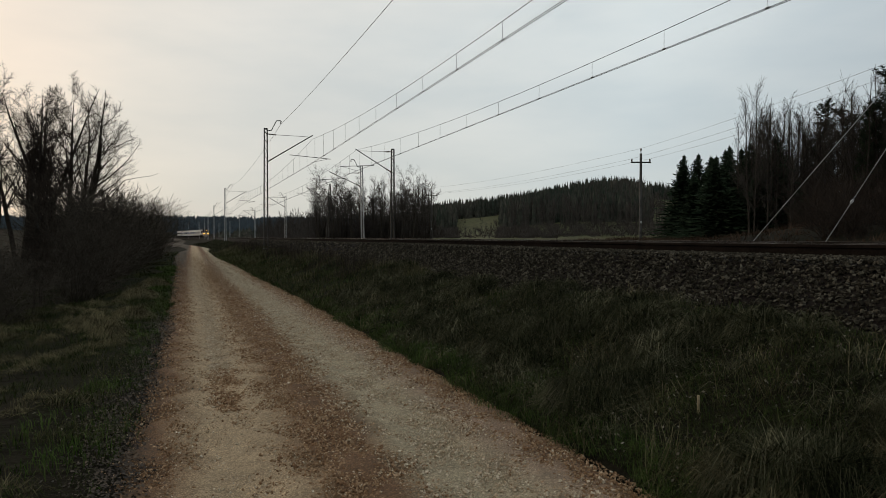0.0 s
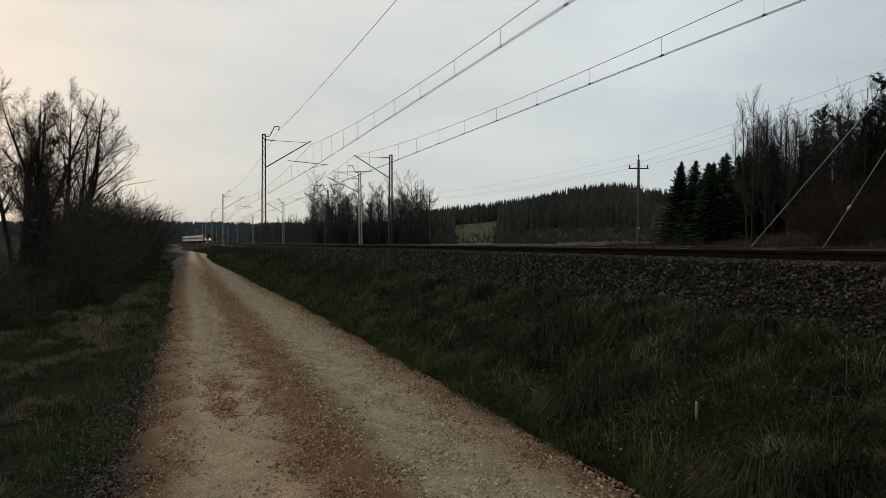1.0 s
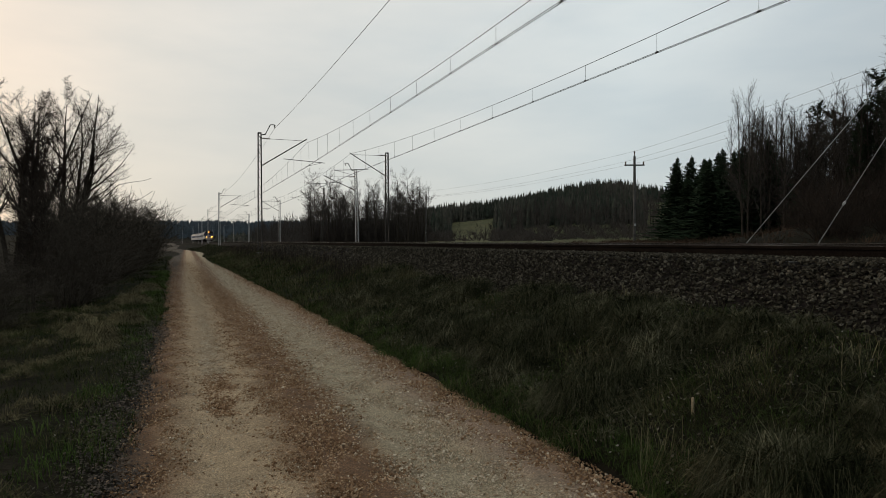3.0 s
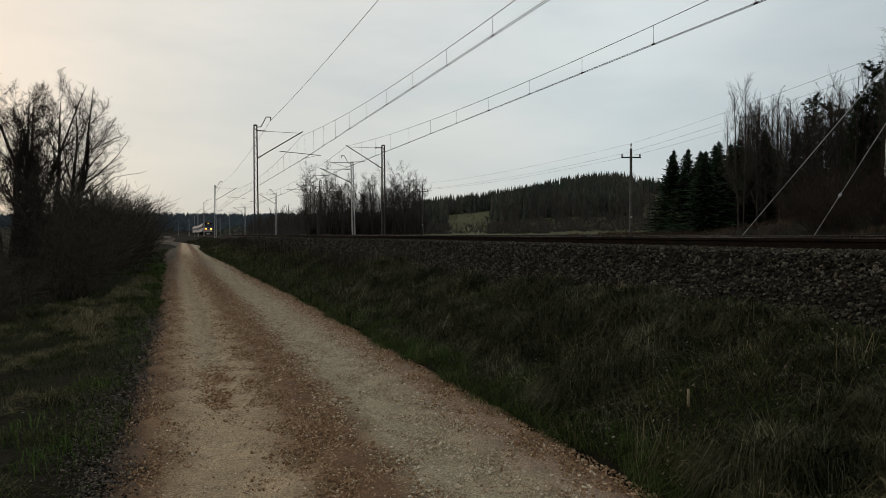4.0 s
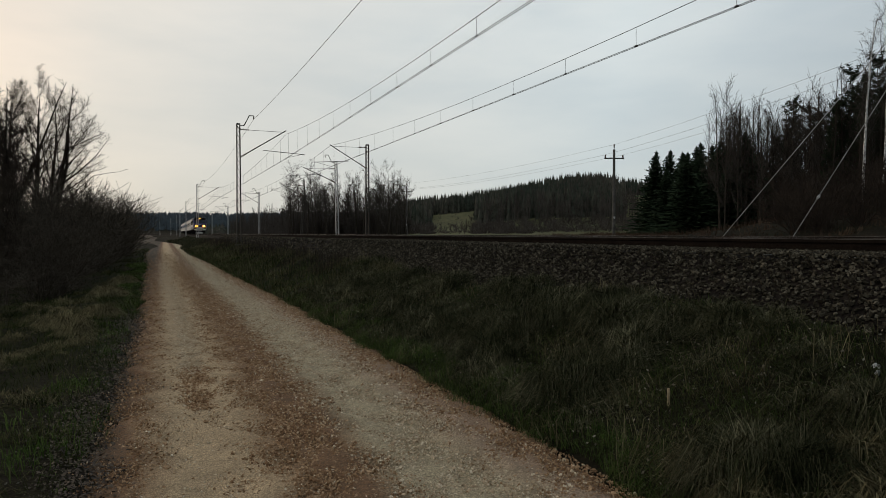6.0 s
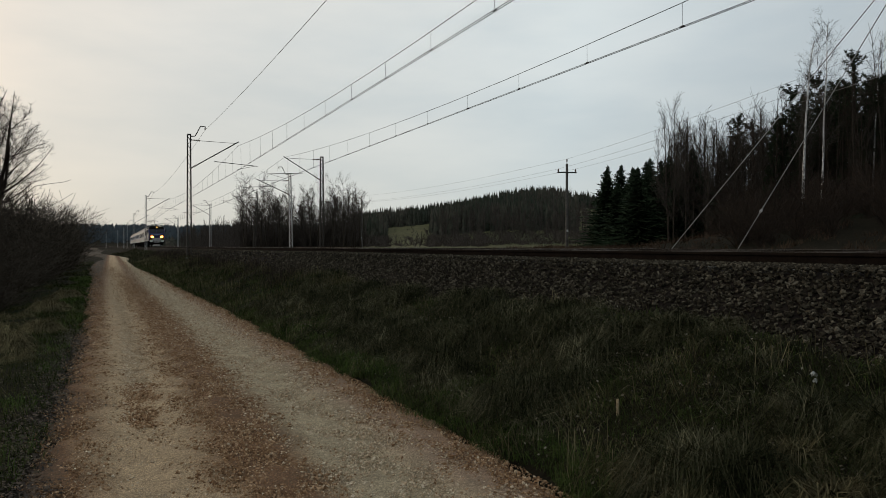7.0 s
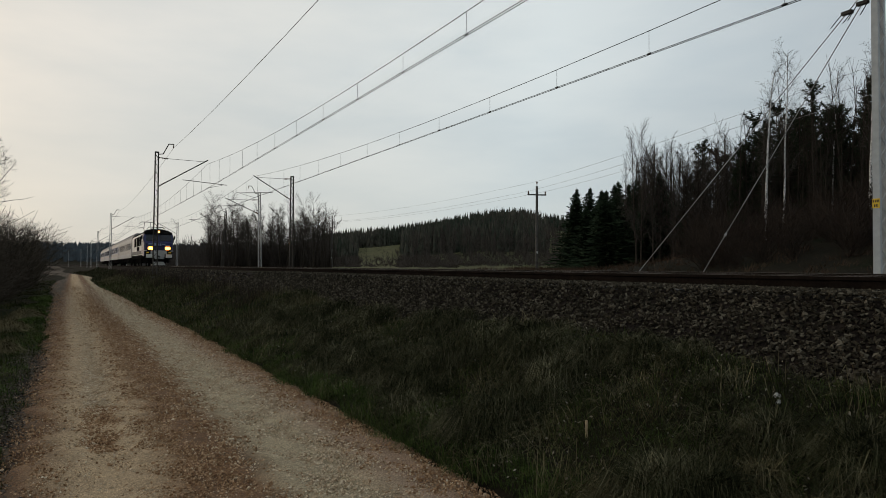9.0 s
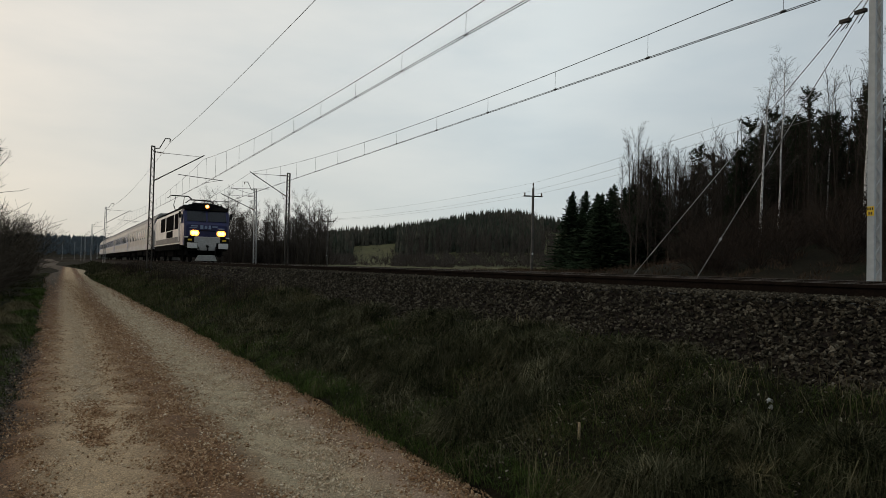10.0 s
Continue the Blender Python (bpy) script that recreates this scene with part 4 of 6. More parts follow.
def make_coach(kind):
    e = empty("passenger_coach", "pale grey and white passenger coach with dark windows" if kind else "white couchette coach with small dark windows and a grey band", "railway coach", "coaches of the train")
    L, W = 26.1, 1.42
    bm = bmesh.new()
    prof = [(-W, 1.0), (W, 1.0), (W, 3.1), (W - 0.08, 3.4), (-W + 0.08, 3.4), (-W, 3.1)]
    sweep(bm, prof, [(0, 0.25, 0, 1), (0, L - 0.25, 0, 1)])
    part("body", bm, M_COACH, e, "whitish body side")
    bm = bmesh.new()
    sweep(bm, [(-W + 0.07, 3.39), (W - 0.07, 3.39), (1.05, 3.82), (0.5, 4.02), (-0.5, 4.02), (-1.05, 3.82)], [(0, 0.2, 0, 1), (0, L - 0.2, 0, 1)])
    part("roof", bm, M_COACHROOF, e, "ribbed grey roof")
    for i in range(17):
        part("roof_rib", box((-0.9, 0.8 + 1.5 * i, 3.80, 0.9, 0.86 + 1.5 * i, 4.03)), M_COACHROOF, e)
    for y in (0.05, L - 0.15):
        part("gangway", box((-0.6, y, 1.1, 0.6, y + 0.1, 3.3), bevel=0.03), M_BLACK, e)
    for s in (-1, 1):
        x0, x1 = (W - 0.004, W + 0.01) if s > 0 else (-W - 0.01, -W + 0.004)
        part("band", box((x0, 0.3, 1.02, x1, L - 0.3, 1.5)), M_GREY, e, "grey band along the sill")
        if kind:
            part("window_band", box((x0, 2.4, 1.95, x1, L - 2.4, 2.95)), M_PALEBLUE, e, "pale blue band")
        n, wd, z0, z1 = (10, 1.45, 2.05, 2.90) if kind else (11, 0.72, 2.0, 2.85)
        for i in range(n):
            y = 2.9 + (L - 5.8 - wd) * i / (n - 1)
            part("window", box((x0 - 0.006, y, z0, x1 + 0.006, y + wd, z1), bevel=0.005), M_GLASS, e)
        for y in (0.7, L - 1.6):
            d = part("door", box((x0 - 0.006, y, 1.05, x1 + 0.006, y + 0.9, 3.1), bevel=0.005), M_PALEBLUE if kind else M_GREY, e)
            part("door_window", box((x0 - 0.012, y + 0.2, 2.1, x1 + 0.012, y + 0.7, 2.85)), M_GLASS, d)
    part("underframe", box((-1.2, 7.5, 0.45, 1.2, 10.5, 1.0), (-1.2, 12, 0.5, 1.2, 17.5, 1.0), (-1.25, 0.3, 0.9, 1.25, L - 0.3, 1.02), bevel=0.04), M_BLACK, e)
    for y in (3.6, L - 3.6):
        bogie(y, e, 2.5, 0.46)
    return e


loco = make_locomotive()
first = make_coach(0)
coach = make_coach(1)
TRAIN = [(loco, 0.0, 16.7), (first, 16.75, 26.1), (coach, 42.9, 26.1)]
for k in range(2):
    TRAIN.append((copy_thing(coach, pose(0, 0, 0)), 42.9 + 26.15 * (k + 1), 26.1))


# ---------------------------------------------------------------- trees
def at(az, dist):
    """A place seen at az degrees right of the line's direction."""
    return dist * math.sin(radians(az)), dist * math.cos(radians(az))


def limb(rng, lines_, p, d, length, r, level, o):
    """Grows one limb with its side shoots as tapering lines (level, points, radii)."""
    n = o["steps"][min(level, len(o["steps"]) - 1)]
    step, q, k = length / n, Vector(p), Vector(d).normalized()
    wig, up = o["wiggle"], o["up"][min(level, len(o["up"]) - 1)]
    pts, rad = [tuple(q)], [max(r, o["thin"])]
    lines_.append((level, pts, rad))
    for i in range(n):
        k = (k + Vector((rng.gauss(0, wig), rng.gauss(0, wig), rng.gauss(0, wig) + up))).normalized()
        e = q + k * step
        if level and "dome" in o:
            mid, wide, tall = o["dome"]
            if i and (e.x ** 2 + e.y ** 2) / wide ** 2 + ((e.z - mid) / tall) ** 2 > rng.uniform(0.85, 1.2):
                break
        r1 = r * (1 - (0.94 if "dome" in o else 0.8) * (i + 1) / n)
        pts.append(tuple(e))
        rad.append(max(r1, o["thin"] * 0.6))
        if level < o["levels"] and (i + 1) / n > o["bare"][min(level, len(o["bare"]) - 1)]:
            for _ in range(o["kids"][min(level, len(o["kids"]) - 1)]):
                side = Vector((rng.gauss(0, 1), rng.gauss(0, 1), rng.gauss(0, 0.5)))
                side = (side - k * side.dot(k)).normalized()
                sp = o["spread"][min(level, len(o["spread"]) - 1)] * rng.uniform(0.7, 1.3)
                limb(rng, lines_, q.lerp(e, rng.random()), k * (1 - sp * 0.5) + side * sp, length * o["shrink"][level] * rng.uniform(0.6, 1.15) * (1 - 0.45 * i / n), r1 * o["slim"], level + 1, o)
        q = e


def stems_mesh(group, sides):
    """Joined tubes along lines, each line one connected piece."""
    out = []
    for n in sorted({len(p) for _, p, _ in group}):
        P = np.array([p for _, p, _ in group if len(p) == n])
        R = np.array([r for _, p, r in group if len(p) == n])
        d = P[:, -1] - P[:, 0]
        d /= np.maximum(np.linalg.norm(d, axis=1, keepdims=True), 1e-9)
        ref = np.where(np.abs(d[:, 2:3]) < 0.9, np.array([[0.0, 0, 1]]), np.array([[1.0, 0, 0]]))
        a = np.cross(d, ref)
        a /= np.linalg.norm(a, axis=1, keepdims=True)
        b = np.cross(d, a)
        ring = np.stack([a * math.cos(6.2832 * i / sides) + b * math.sin(6.2832 * i / sides) for i in range(sides)], 1)
        V = P[:, :, None] + ring[:, None] * R[:, :, None, None]
        i, j = np.meshgrid(np.arange(n - 1), np.arange(sides), indexing="ij")
        q = np.stack([i * sides + j, i * sides + (j + 1) % sides, (i + 1) * sides + (j + 1) % sides, (i + 1) * sides + j], -1).reshape(-1, 4)
        F = (q[None] + (np.arange(len(P)) * n * sides)[:, None, None]).reshape(-1, 4)
        out.append((V.reshape(-1, 3), F))
    return merge(*out)


def tree_parts(name, grown, bark, twig, label, category, group, trunk="trunk", crown="crown"):
    e = empty(name, label, category, group)
    for stem in [g for g in grown if g[0] == 0] if trunk else []:
        v, f = stems_mesh([stem], 7 if trunk == "trunk" else 4)
        new(trunk, mesh_of(trunk, v, f, bark, True)).parent = e
    low = 1 if trunk else 0
    mid, fine = [g for g in grown if g[0] == low], [g for g in grown if g[0] > low]
    pairs = [stems_mesh(mid, 4 if trunk else 3)] + ([stems_mesh(fine, 3)] if fine else [])
    v, f = merge(*pairs)
    ob = new(crown, mesh_of(crown, v, f, twig))
    ob.parent = e
    ob["kind"] = "stuff"
    return e


def bare_tree(seed, h, o, stems=1, lean=0.1, r=0.14, bark=None, twig=None, label="", group="", name="bare_tree", category="tree", trunk="trunk"):
    rng, segs = random.Random(seed), []
    for i in range(stems):
        a = rng.uniform(0, 2 * math.pi)
        tilt = lean * (rng.uniform(0.25, 1.2) if stems > 1 else 1.0)
        d = Vector((math.cos(a) * tilt, math.sin(a) * tilt, 1))
        limb(rng, segs, (math.cos(a) * 0.15 * (stems > 1), math.sin(a) * 0.15 * (stems > 1), -0.2), d, h * rng.uniform(0.85, 1.05), r * rng.uniform(0.7, 1.1), 0, o)
    return tree_parts(name, segs, bark or M_BARK, twig or M_TWIG, label, category, group, trunk, "crown" if trunk == "trunk" else "twig_tangle")


WILLOW = dict(steps=[10, 6, 5, 2], wiggle=0.055, up=[0.015, 0.07, 0.06, 0.03], levels=3, bare=[0.34, 0.15, 0.05], dome=(5.6, 3.8, 4.9), kids=[2, 2, 3], spread=[0.62, 0.62, 0.8], shrink=[0.40, 0.44, 0.42], thin=0.0065, slim=0.55)
UPRIGHT = dict(steps=[12, 4, 2], wiggle=0.022, up=[0.08, 0.09, 0.06], levels=2, bare=[0.22, 0.0], kids=[3, 3], spread=[0.50, 0.60], shrink=[0.21, 0.45], thin=0.009, slim=0.30)
SLIM = dict(steps=[10, 4, 2], wiggle=0.05, up=[0.05, 0.10, 0.08], levels=2, bare=[0.22, 0.0], kids=[4, 3], spread=[0.55, 0.65], shrink=[0.27, 0.48], thin=0.010, slim=0.36)
BIRCH = dict(steps=[12, 4, 2], wiggle=0.04, up=[0.06, 0.06, -0.04], levels=2, bare=[0.40, 0.1], kids=[4, 5], spread=[0.5, 0.7], shrink=[0.19, 0.45], thin=0.007, slim=0.25)
LARCH = dict(steps=[14, 3, 2], wiggle=0.02, up=[0.1, 0.05, 0.02], levels=2, bare=[0.15, 0.1], kids=[6, 3], spread=[0.8, 0.7], shrink=[0.13, 0.45], thin=0.010, slim=0.3)
BUSH = dict(steps=[6, 4, 2], wiggle=0.15, up=[0.03, 0.03, 0.0], levels=2, bare=[0.1, 0.0], kids=[3, 2], spread=[0.65, 0.9], shrink=[0.42, 0.45], thin=0.005, slim=0.6)
FILL = dict(steps=[10, 3], wiggle=0.02, up=[0.08, 0.14], levels=1, bare=[0.12], kids=[7], spread=[0.55], shrink=[0.16], thin=0.012, slim=0.30)
SCRUB = dict(steps=[5, 2], wiggle=0.13, up=[0.03, 0.03], levels=1, bare=[0.1], kids=[4], spread=[0.6], shrink=[0.40], thin=0.012, slim=0.6)


def set_things(kinds, places, seed, grow=(0.85, 1.15), dz=0.0):
    """Stands copies of some kinds at places (x, y), each turned and scaled a little; the kinds themselves take the first places."""
    rng = random.Random(seed)
    for i, (x, y) in enumerate(places):
        k = rng.uniform(*grow)
        m = Matrix.Translation((x, y, float(land(x, y)) + dz)) @ Matrix.Rotation(rng.uniform(0, 6.28), 4, "Z") @ Matrix.Diagonal((k * rng.uniform(0.9, 1.1), k * rng.uniform(0.9, 1.1), k, 1))
        if i < len(kinds):
            kinds[i].matrix_basis = m
        else:
            copy_thing(kinds[i % len(kinds)], m)


def needles(rng, pts, n, length, wide):
    """Flat needle sprays scattered round points."""
    v = []
    for p in pts:
        for _ in range(n):
            d = Vector((rng.gauss(0, 1), rng.gauss(0, 1), rng.gauss(0, 0.6))).normalized() * length * rng.uniform(0.6, 1.3)
            s = d.cross(Vector((rng.gauss(0, 1), rng.gauss(0, 1), rng.gauss(0, 1)))).normalized() * wide
            v += [p - s, p + s, p + d]
    return np.array(v), np.arange(len(v)).reshape(-1, 3)


def spruce(seed, h, wide, label, group):
    rng = random.Random(seed)
    e = empty("spruce", label, "tree", group)
    part("trunk", rods(((0, 0, -0.3), (0, 0, h), 0.16, 0.015), seg=7), M_BARK, e)
    v = []
    rows = int(h * 4.4)
    for i in range(rows):
        for k in range(13):
            z = h * (0.03 + 0.95 * (i + rng.random()) / rows)
            rad = wide * (1 - min(1.0, z / h)) ** 0.9 * rng.uniform(0.55, 1.2) + 0.08
            a = rng.uniform(0, 6.283)
            d = Vector((math.cos(a), math.sin(a), 0))
            side = Vector((-d.y, d.x, 0))
            ln = rad * rng.uniform(0.7, 1.15)
            m = 5
            for j in range(m):
                t0 = (j + 0.2) / m
                c = Vector((0, 0, z)) + d * ln * t0 + Vector((0, 0, -0.22 * ln * t0 + 0.12 * ln * t0 * t0))
                w = (0.10 + 0.20 * (1 - t0)) * min(1.0, ln)
                tip = c + d * ln * 0.34 + Vector((0, 0, rng.uniform(-0.22, 0.16)))
                for s in (-1, 1):
                    v += [c, tip, c + side * s * w + d * ln * 0.12 + Vector((0, 0, -0.16 * rng.random()))]
    v = np.array(v)
    new("crown", mesh_of("crown", v, np.arange(len(v)).reshape(-1, 3), M_NEEDLE)).parent = e
    return e


def pine(seed, h, label, group):
    rng, segs = random.Random(seed), []
    o = dict(steps=[10, 4], wiggle=0.03, up=[0.06, 0.10], levels=1, bare=[0.35], kids=[9], spread=[0.95], shrink=[0.135], thin=0.012, slim=0.4)
    limb(rng, segs, (0, 0, -0.3), (rng.gauss(0, 0.02), rng.gauss(0, 0.02), 1), h, 0.13, 0, o)
    e = tree_parts("pine", segs, M_BARK, M_BARK, label, "tree", group, "trunk", "crown")
    pts = [Vector(q) for lv, ps, _ in segs if lv == 1 for q in ps[1:]] + [Vector(segs[0][1][-1])]
    v, f = needles(rng, pts, 18, 0.30, 0.045)
    new("needles", mesh_of("needles", v, f, M_PINE)).parent = e
    return e


def meadow_trees():
    lab = "tall bare many-stemmed willow with a dark rounded crown beside the lane"
    ws = [bare_tree(11 + i, 9.9, WILLOW, stems=6, lean=0.34, r=0.20, label=lab, group="willows", name="willow") for i in range(3)]
    set_things(ws, [at(-8.8, 42), at(-11.5, 42), at(-13.8, 40), at(-17.2, 44)], 3, (1.02, 1.10))
    lab = "dense leafless thicket of thin brown stems along the lane"
    bs = [bare_tree(31 + i, 3.3, BUSH, stems=14, lean=0.62, r=0.016, label=lab, group="roadside bushes", name="bush", category="bush", trunk="stem", bark=M_BUSH, twig=M_BUSH) for i in range(3)]
    tall = [(-2.9, 20.3), (-3.1, 22.2), (-3.2, 24.4), (-3.1, 26.5), (-3.2, 29), (-3.8, 31.5)]
    set_things(bs, tall, 5, (0.84, 1.08), -0.05)
    low = [(-3.7, 15.5), (-4.4, 17.6), (-5.2, 19.5), (-5.6, 23), (-5.0, 26.5), (-6.6, 21.5), (-6.0, 17), (-5.0, 14.6), (-6.5, 27)]
    for i, (x, y) in enumerate(low):
        k = 0.46 + 0.12 * math.sin(i * 1.9)
        copy_thing(bs[i % 3], Matrix.Translation((x, y, float(land(x, y)) - 0.05)) @ Matrix.Rotation(i * 1.3, 4, "Z") @ Matrix.Diagonal((k * 1.5, k * 1.5, k, 1)))
    far_bush = bare_tree(37, 3.3, dict(SCRUB, thin=0.009), stems=44, lean=0.6, r=0.016, label=lab, group="roadside bushes", name="bush", category="bush", trunk="", twig=M_BUSH)
    far_bush.matrix_basis = Matrix.Translation((-3.3, 28.5, float(land(-3.3, 28.5)) - 0.05))
    more = [(-3.1, 33), (-4.4, 31), (-3.1, 37.5), (-4.6, 36), (-3.0, 42), (-3.2, 47), (-2.9, 52), (-3.1, 57), (-3.4, 63), (-5, 54)]
    for i, (x, y) in enumerate(more):
        k = 1.22 + 0.18 * math.sin(i * 2.3)
        copy_thing(far_bush, Matrix.Translation((x, y, float(land(x, y)) - 0.05)) @ Matrix.Rotation(i * 1.7, 4, "Z") @ Matrix.Diagonal((k * 0.95, k * 0.95, k, 1)))
    # one taller young shrub that overtops the thicket
    sh = [bare_tree(41, 4.3, dict(SLIM, thin=0.006), stems=5, lean=0.2, r=0.022, label="slender bare sapling above the thicket", group="saplings", name="sapling", twig=M_TWIG)]
    set_things(sh, [(-3.9, 20.5), (-3.5, 25.5)], 9, (0.8, 1.05))

    # one long shoot that arches out of the thicket
    pts = [(-2.9, 20.3, -0.3), (-2.75, 20.4, 1.2), (-2.45, 20.6, 2.3), (-2.1, 20.85, 2.85), (-1.75, 20.9, 3.2), (-1.35, 21.0, 3.3), (-1.1, 21.0, 3.34), (-0.9, 21.0, 3.42)]
    rad = [0.016, 0.014, 0.012, 0.011, 0.010, 0.009, 0.007, 0.004]
    v, f = stems_mesh([(0, pts, rad)], 5)
    tagged(new("arching_shoot", mesh_of("arching_shoot", v, f, M_TWIG, True)), "long bare shoot arching out of the thicket", "shoot")


def copse():
    rng = random.Random(77)
    lab = "slender leafless alder with a grey twiggy crown in a copse"
    slim = dict(UPRIGHT, thin=0.015, kids=[3, 4], spread=[0.68, 0.7], up=[0.06, 0.06, 0.04], shrink=[0.30, 0.45], bare=[0.34, 0.0])
    ks = [bare_tree(51 + i, 12.8, slim, stems=1 + i % 2, lean=0.05, r=0.11, label=lab, group="alders of the copse", name="alder", twig=M_COPSE) for i in range(4)]
    pl = [at(9.6 + 9.6 * i / 35 + rng.uniform(-0.3, 0.3), rng.uniform(108, 138)) for i in range(36)]
    pl += [at(rng.uniform(9.8, 19.2), rng.uniform(112, 140)) for i in range(16)]
    pl += [at(rng.uniform(10.5, 18.4), rng.uniform(112, 150)) for i in range(8)]
    set_things(ks, pl, 8, (0.76, 0.98))
    fi = [bare_tree(57 + i, 12.5, dict(FILL, thin=0.024, kids=[8], shrink=[0.24], spread=[0.68], up=[0.06, 0.07]), r=0.08, lean=0.05, label=lab, group="alders of the copse", name="alder", twig=M_COPSE) for i in range(2)]
    set_things(fi, [at(9.6 + 9.6 * i / 119 + rng.uniform(-0.2, 0.2), rng.uniform(116, 150)) for i in range(120)], 31, (0.74, 0.98))
    ub = [bare_tree(61 + i, 3.8, dict(SCRUB, thin=0.022), stems=18, lean=0.4, r=0.03, label="leafless brush at the foot of the copse", group="brush of the copse", name="brush", category="bush", twig=M_COPSE, trunk="") for i in range(2)]
    pl = [at(10.0 + 9.5 * i / 37 + rng.uniform(-0.2, 0.2), rng.uniform(116, 150)) for i in range(38)]
    set_things(ub, pl, 6, (0.8, 1.3))


def right_forest():
    rng = random.Random(5)
    sp = [spruce(81 + i, 9.8, 3.5, "dark green spruce at the edge of the wood", "spruces") for i in range(3)]
    pl = [at(39.8 + 7.6 * i / 13, 70 - 0.5 * i + rng.uniform(-2, 4)) for i in range(14)] + [at(rng.uniform(40, 50), rng.uniform(70, 84)) for _ in range(12)]
    pl += [at(39.9 + 0.5 * i, rng.uniform(66, 69)) for i in range(13)] + [at(41 + 0.45 * i, rng.uniform(64, 67)) for i in range(10)]
    pl += [at(40.3 + 8 * i / 21, rng.uniform(62, 76)) for i in range(22)]
    pl += [at(42.0 + 4.5 * i / 15, rng.uniform(57, 64)) for i in range(16)]
    set_things(sp, pl, 12, (0.56, 1.02))
    la = [bare_tree(91 + i, 13.0, LARCH, r=0.12, label="tall bare larch with fine side branches", group="larches", name="larch", twig=M_TWIG) for i in range(2)]
    al = [bare_tree(95 + i, 12.0, dict(UPRIGHT, thin=0.0095), r=0.075, stems=1 + i % 2, lean=0.035, label="slender leafless tree at the wood's edge", group="edge trees", name="bare_tree", twig=M_COPSE) for i in range(3)]
    set_things(la, [at(45.2 + 6 * i / 9 + rng.uniform(-0.3, 0.3), rng.uniform(60, 70)) for i in range(14)], 13, (0.82, 1.04))
    set_things(al, [at(44.0 + 22 * i / 25 + rng.uniform(-0.4, 0.4), rng.uniform(52, 66)) for i in range(26)] + [at(45.5 + 7 * i / 13, rng.uniform(56, 66)) for i in range(14)], 14, (0.78, 1.02))
    set_things([copy_thing(p, pose(0, 0, 0)) for p in al], [at(44.6 + 10 * i / 43 + rng.uniform(-0.2, 0.2), rng.uniform(54, 68)) for i in range(44)], 34, (0.74, 1.03))
    bi = [bare_tree(101 + i, 13.6, BIRCH, r=0.11, lean=0.04, bark=M_BIRCH, twig=M_GREYTWIG, label="slim birch with white bark and a fine bare crown", group="birches", name="birch") for i in range(2)]
    set_things(bi, [at(54.2, 50), at(55.4, 51), at(61.0, 47), at(58.7, 55), at(64.5, 48)], 15, (0.90, 0.98))
    pi = [pine(111 + i, 12.5, "dark pine with a tufted crown in the wood", "pines") for i in range(3)]
    pl = [at(49.5 + 26 * i / 35 + rng.uniform(-0.4, 0.4), rng.uniform(60, 76)) for i in range(36)] + [at(52 + 22 * i / 29, rng.uniform(54, 64)) for i in range(30)] + [at(48 + 26 * i / 33, rng.uniform(74, 92)) for i in range(34)] + [at(54.5 + 13 * i / 25, rng.uniform(55, 68)) for i in range(26)]
    set_things(pi, [q for q in pl if q[0] > 1.376 * q[1]], 16, (0.87, 1.03))
    set_things([copy_thing(p, pose(0, 0, 0)) for p in pi], [q for q in pl if q[0] <= 1.376 * q[1]], 26, (0.80, 0.97))
    fi = [bare_tree(131 + i, 10.5, FILL, r=0.07, lean=0.05, label="thin leafless tree in the dense wood", group="trees of the wood", name="young_tree") for i in range(3)]
    set_things(fi, [at(44.5 + 28 * i / 129 + rng.uniform(-0.4, 0.4), rng.uniform(54, 82)) for i in range(110)] + [at(45.0 + 8.5 * i / 33, rng.uniform(57, 68)) for i in range(34)] + [at(54 + 11 * i / 49, rng.uniform(50, 58)) for i in range(50)], 18, (0.90, 1.12))
    set_things([copy_thing(p, pose(0, 0, 0)) for p in fi], [at(45.2 + 21 * i / 99 + rng.uniform(-0.3, 0.3), rng.uniform(56, 80)) for i in range(100)], 28, (0.66, 1.0))
    ub = [bare_tree(121 + i, 3.0, dict(SCRUB, thin=0.016), stems=11, lean=0.55, r=0.018, label="brown leafless brush under the trees", group="brush of the wood", name="brush", category="bush", trunk="") for i in range(2)]
    set_things(ub, [at(47 + 22 * i / 27 + rng.uniform(-0.4, 0.4), rng.uniform(46, 62)) for i in range(40)] + [at(49 + 20 * i / 59, rng.uniform(31, 47)) for i in range(60)], 17, (0.45, 1.15))


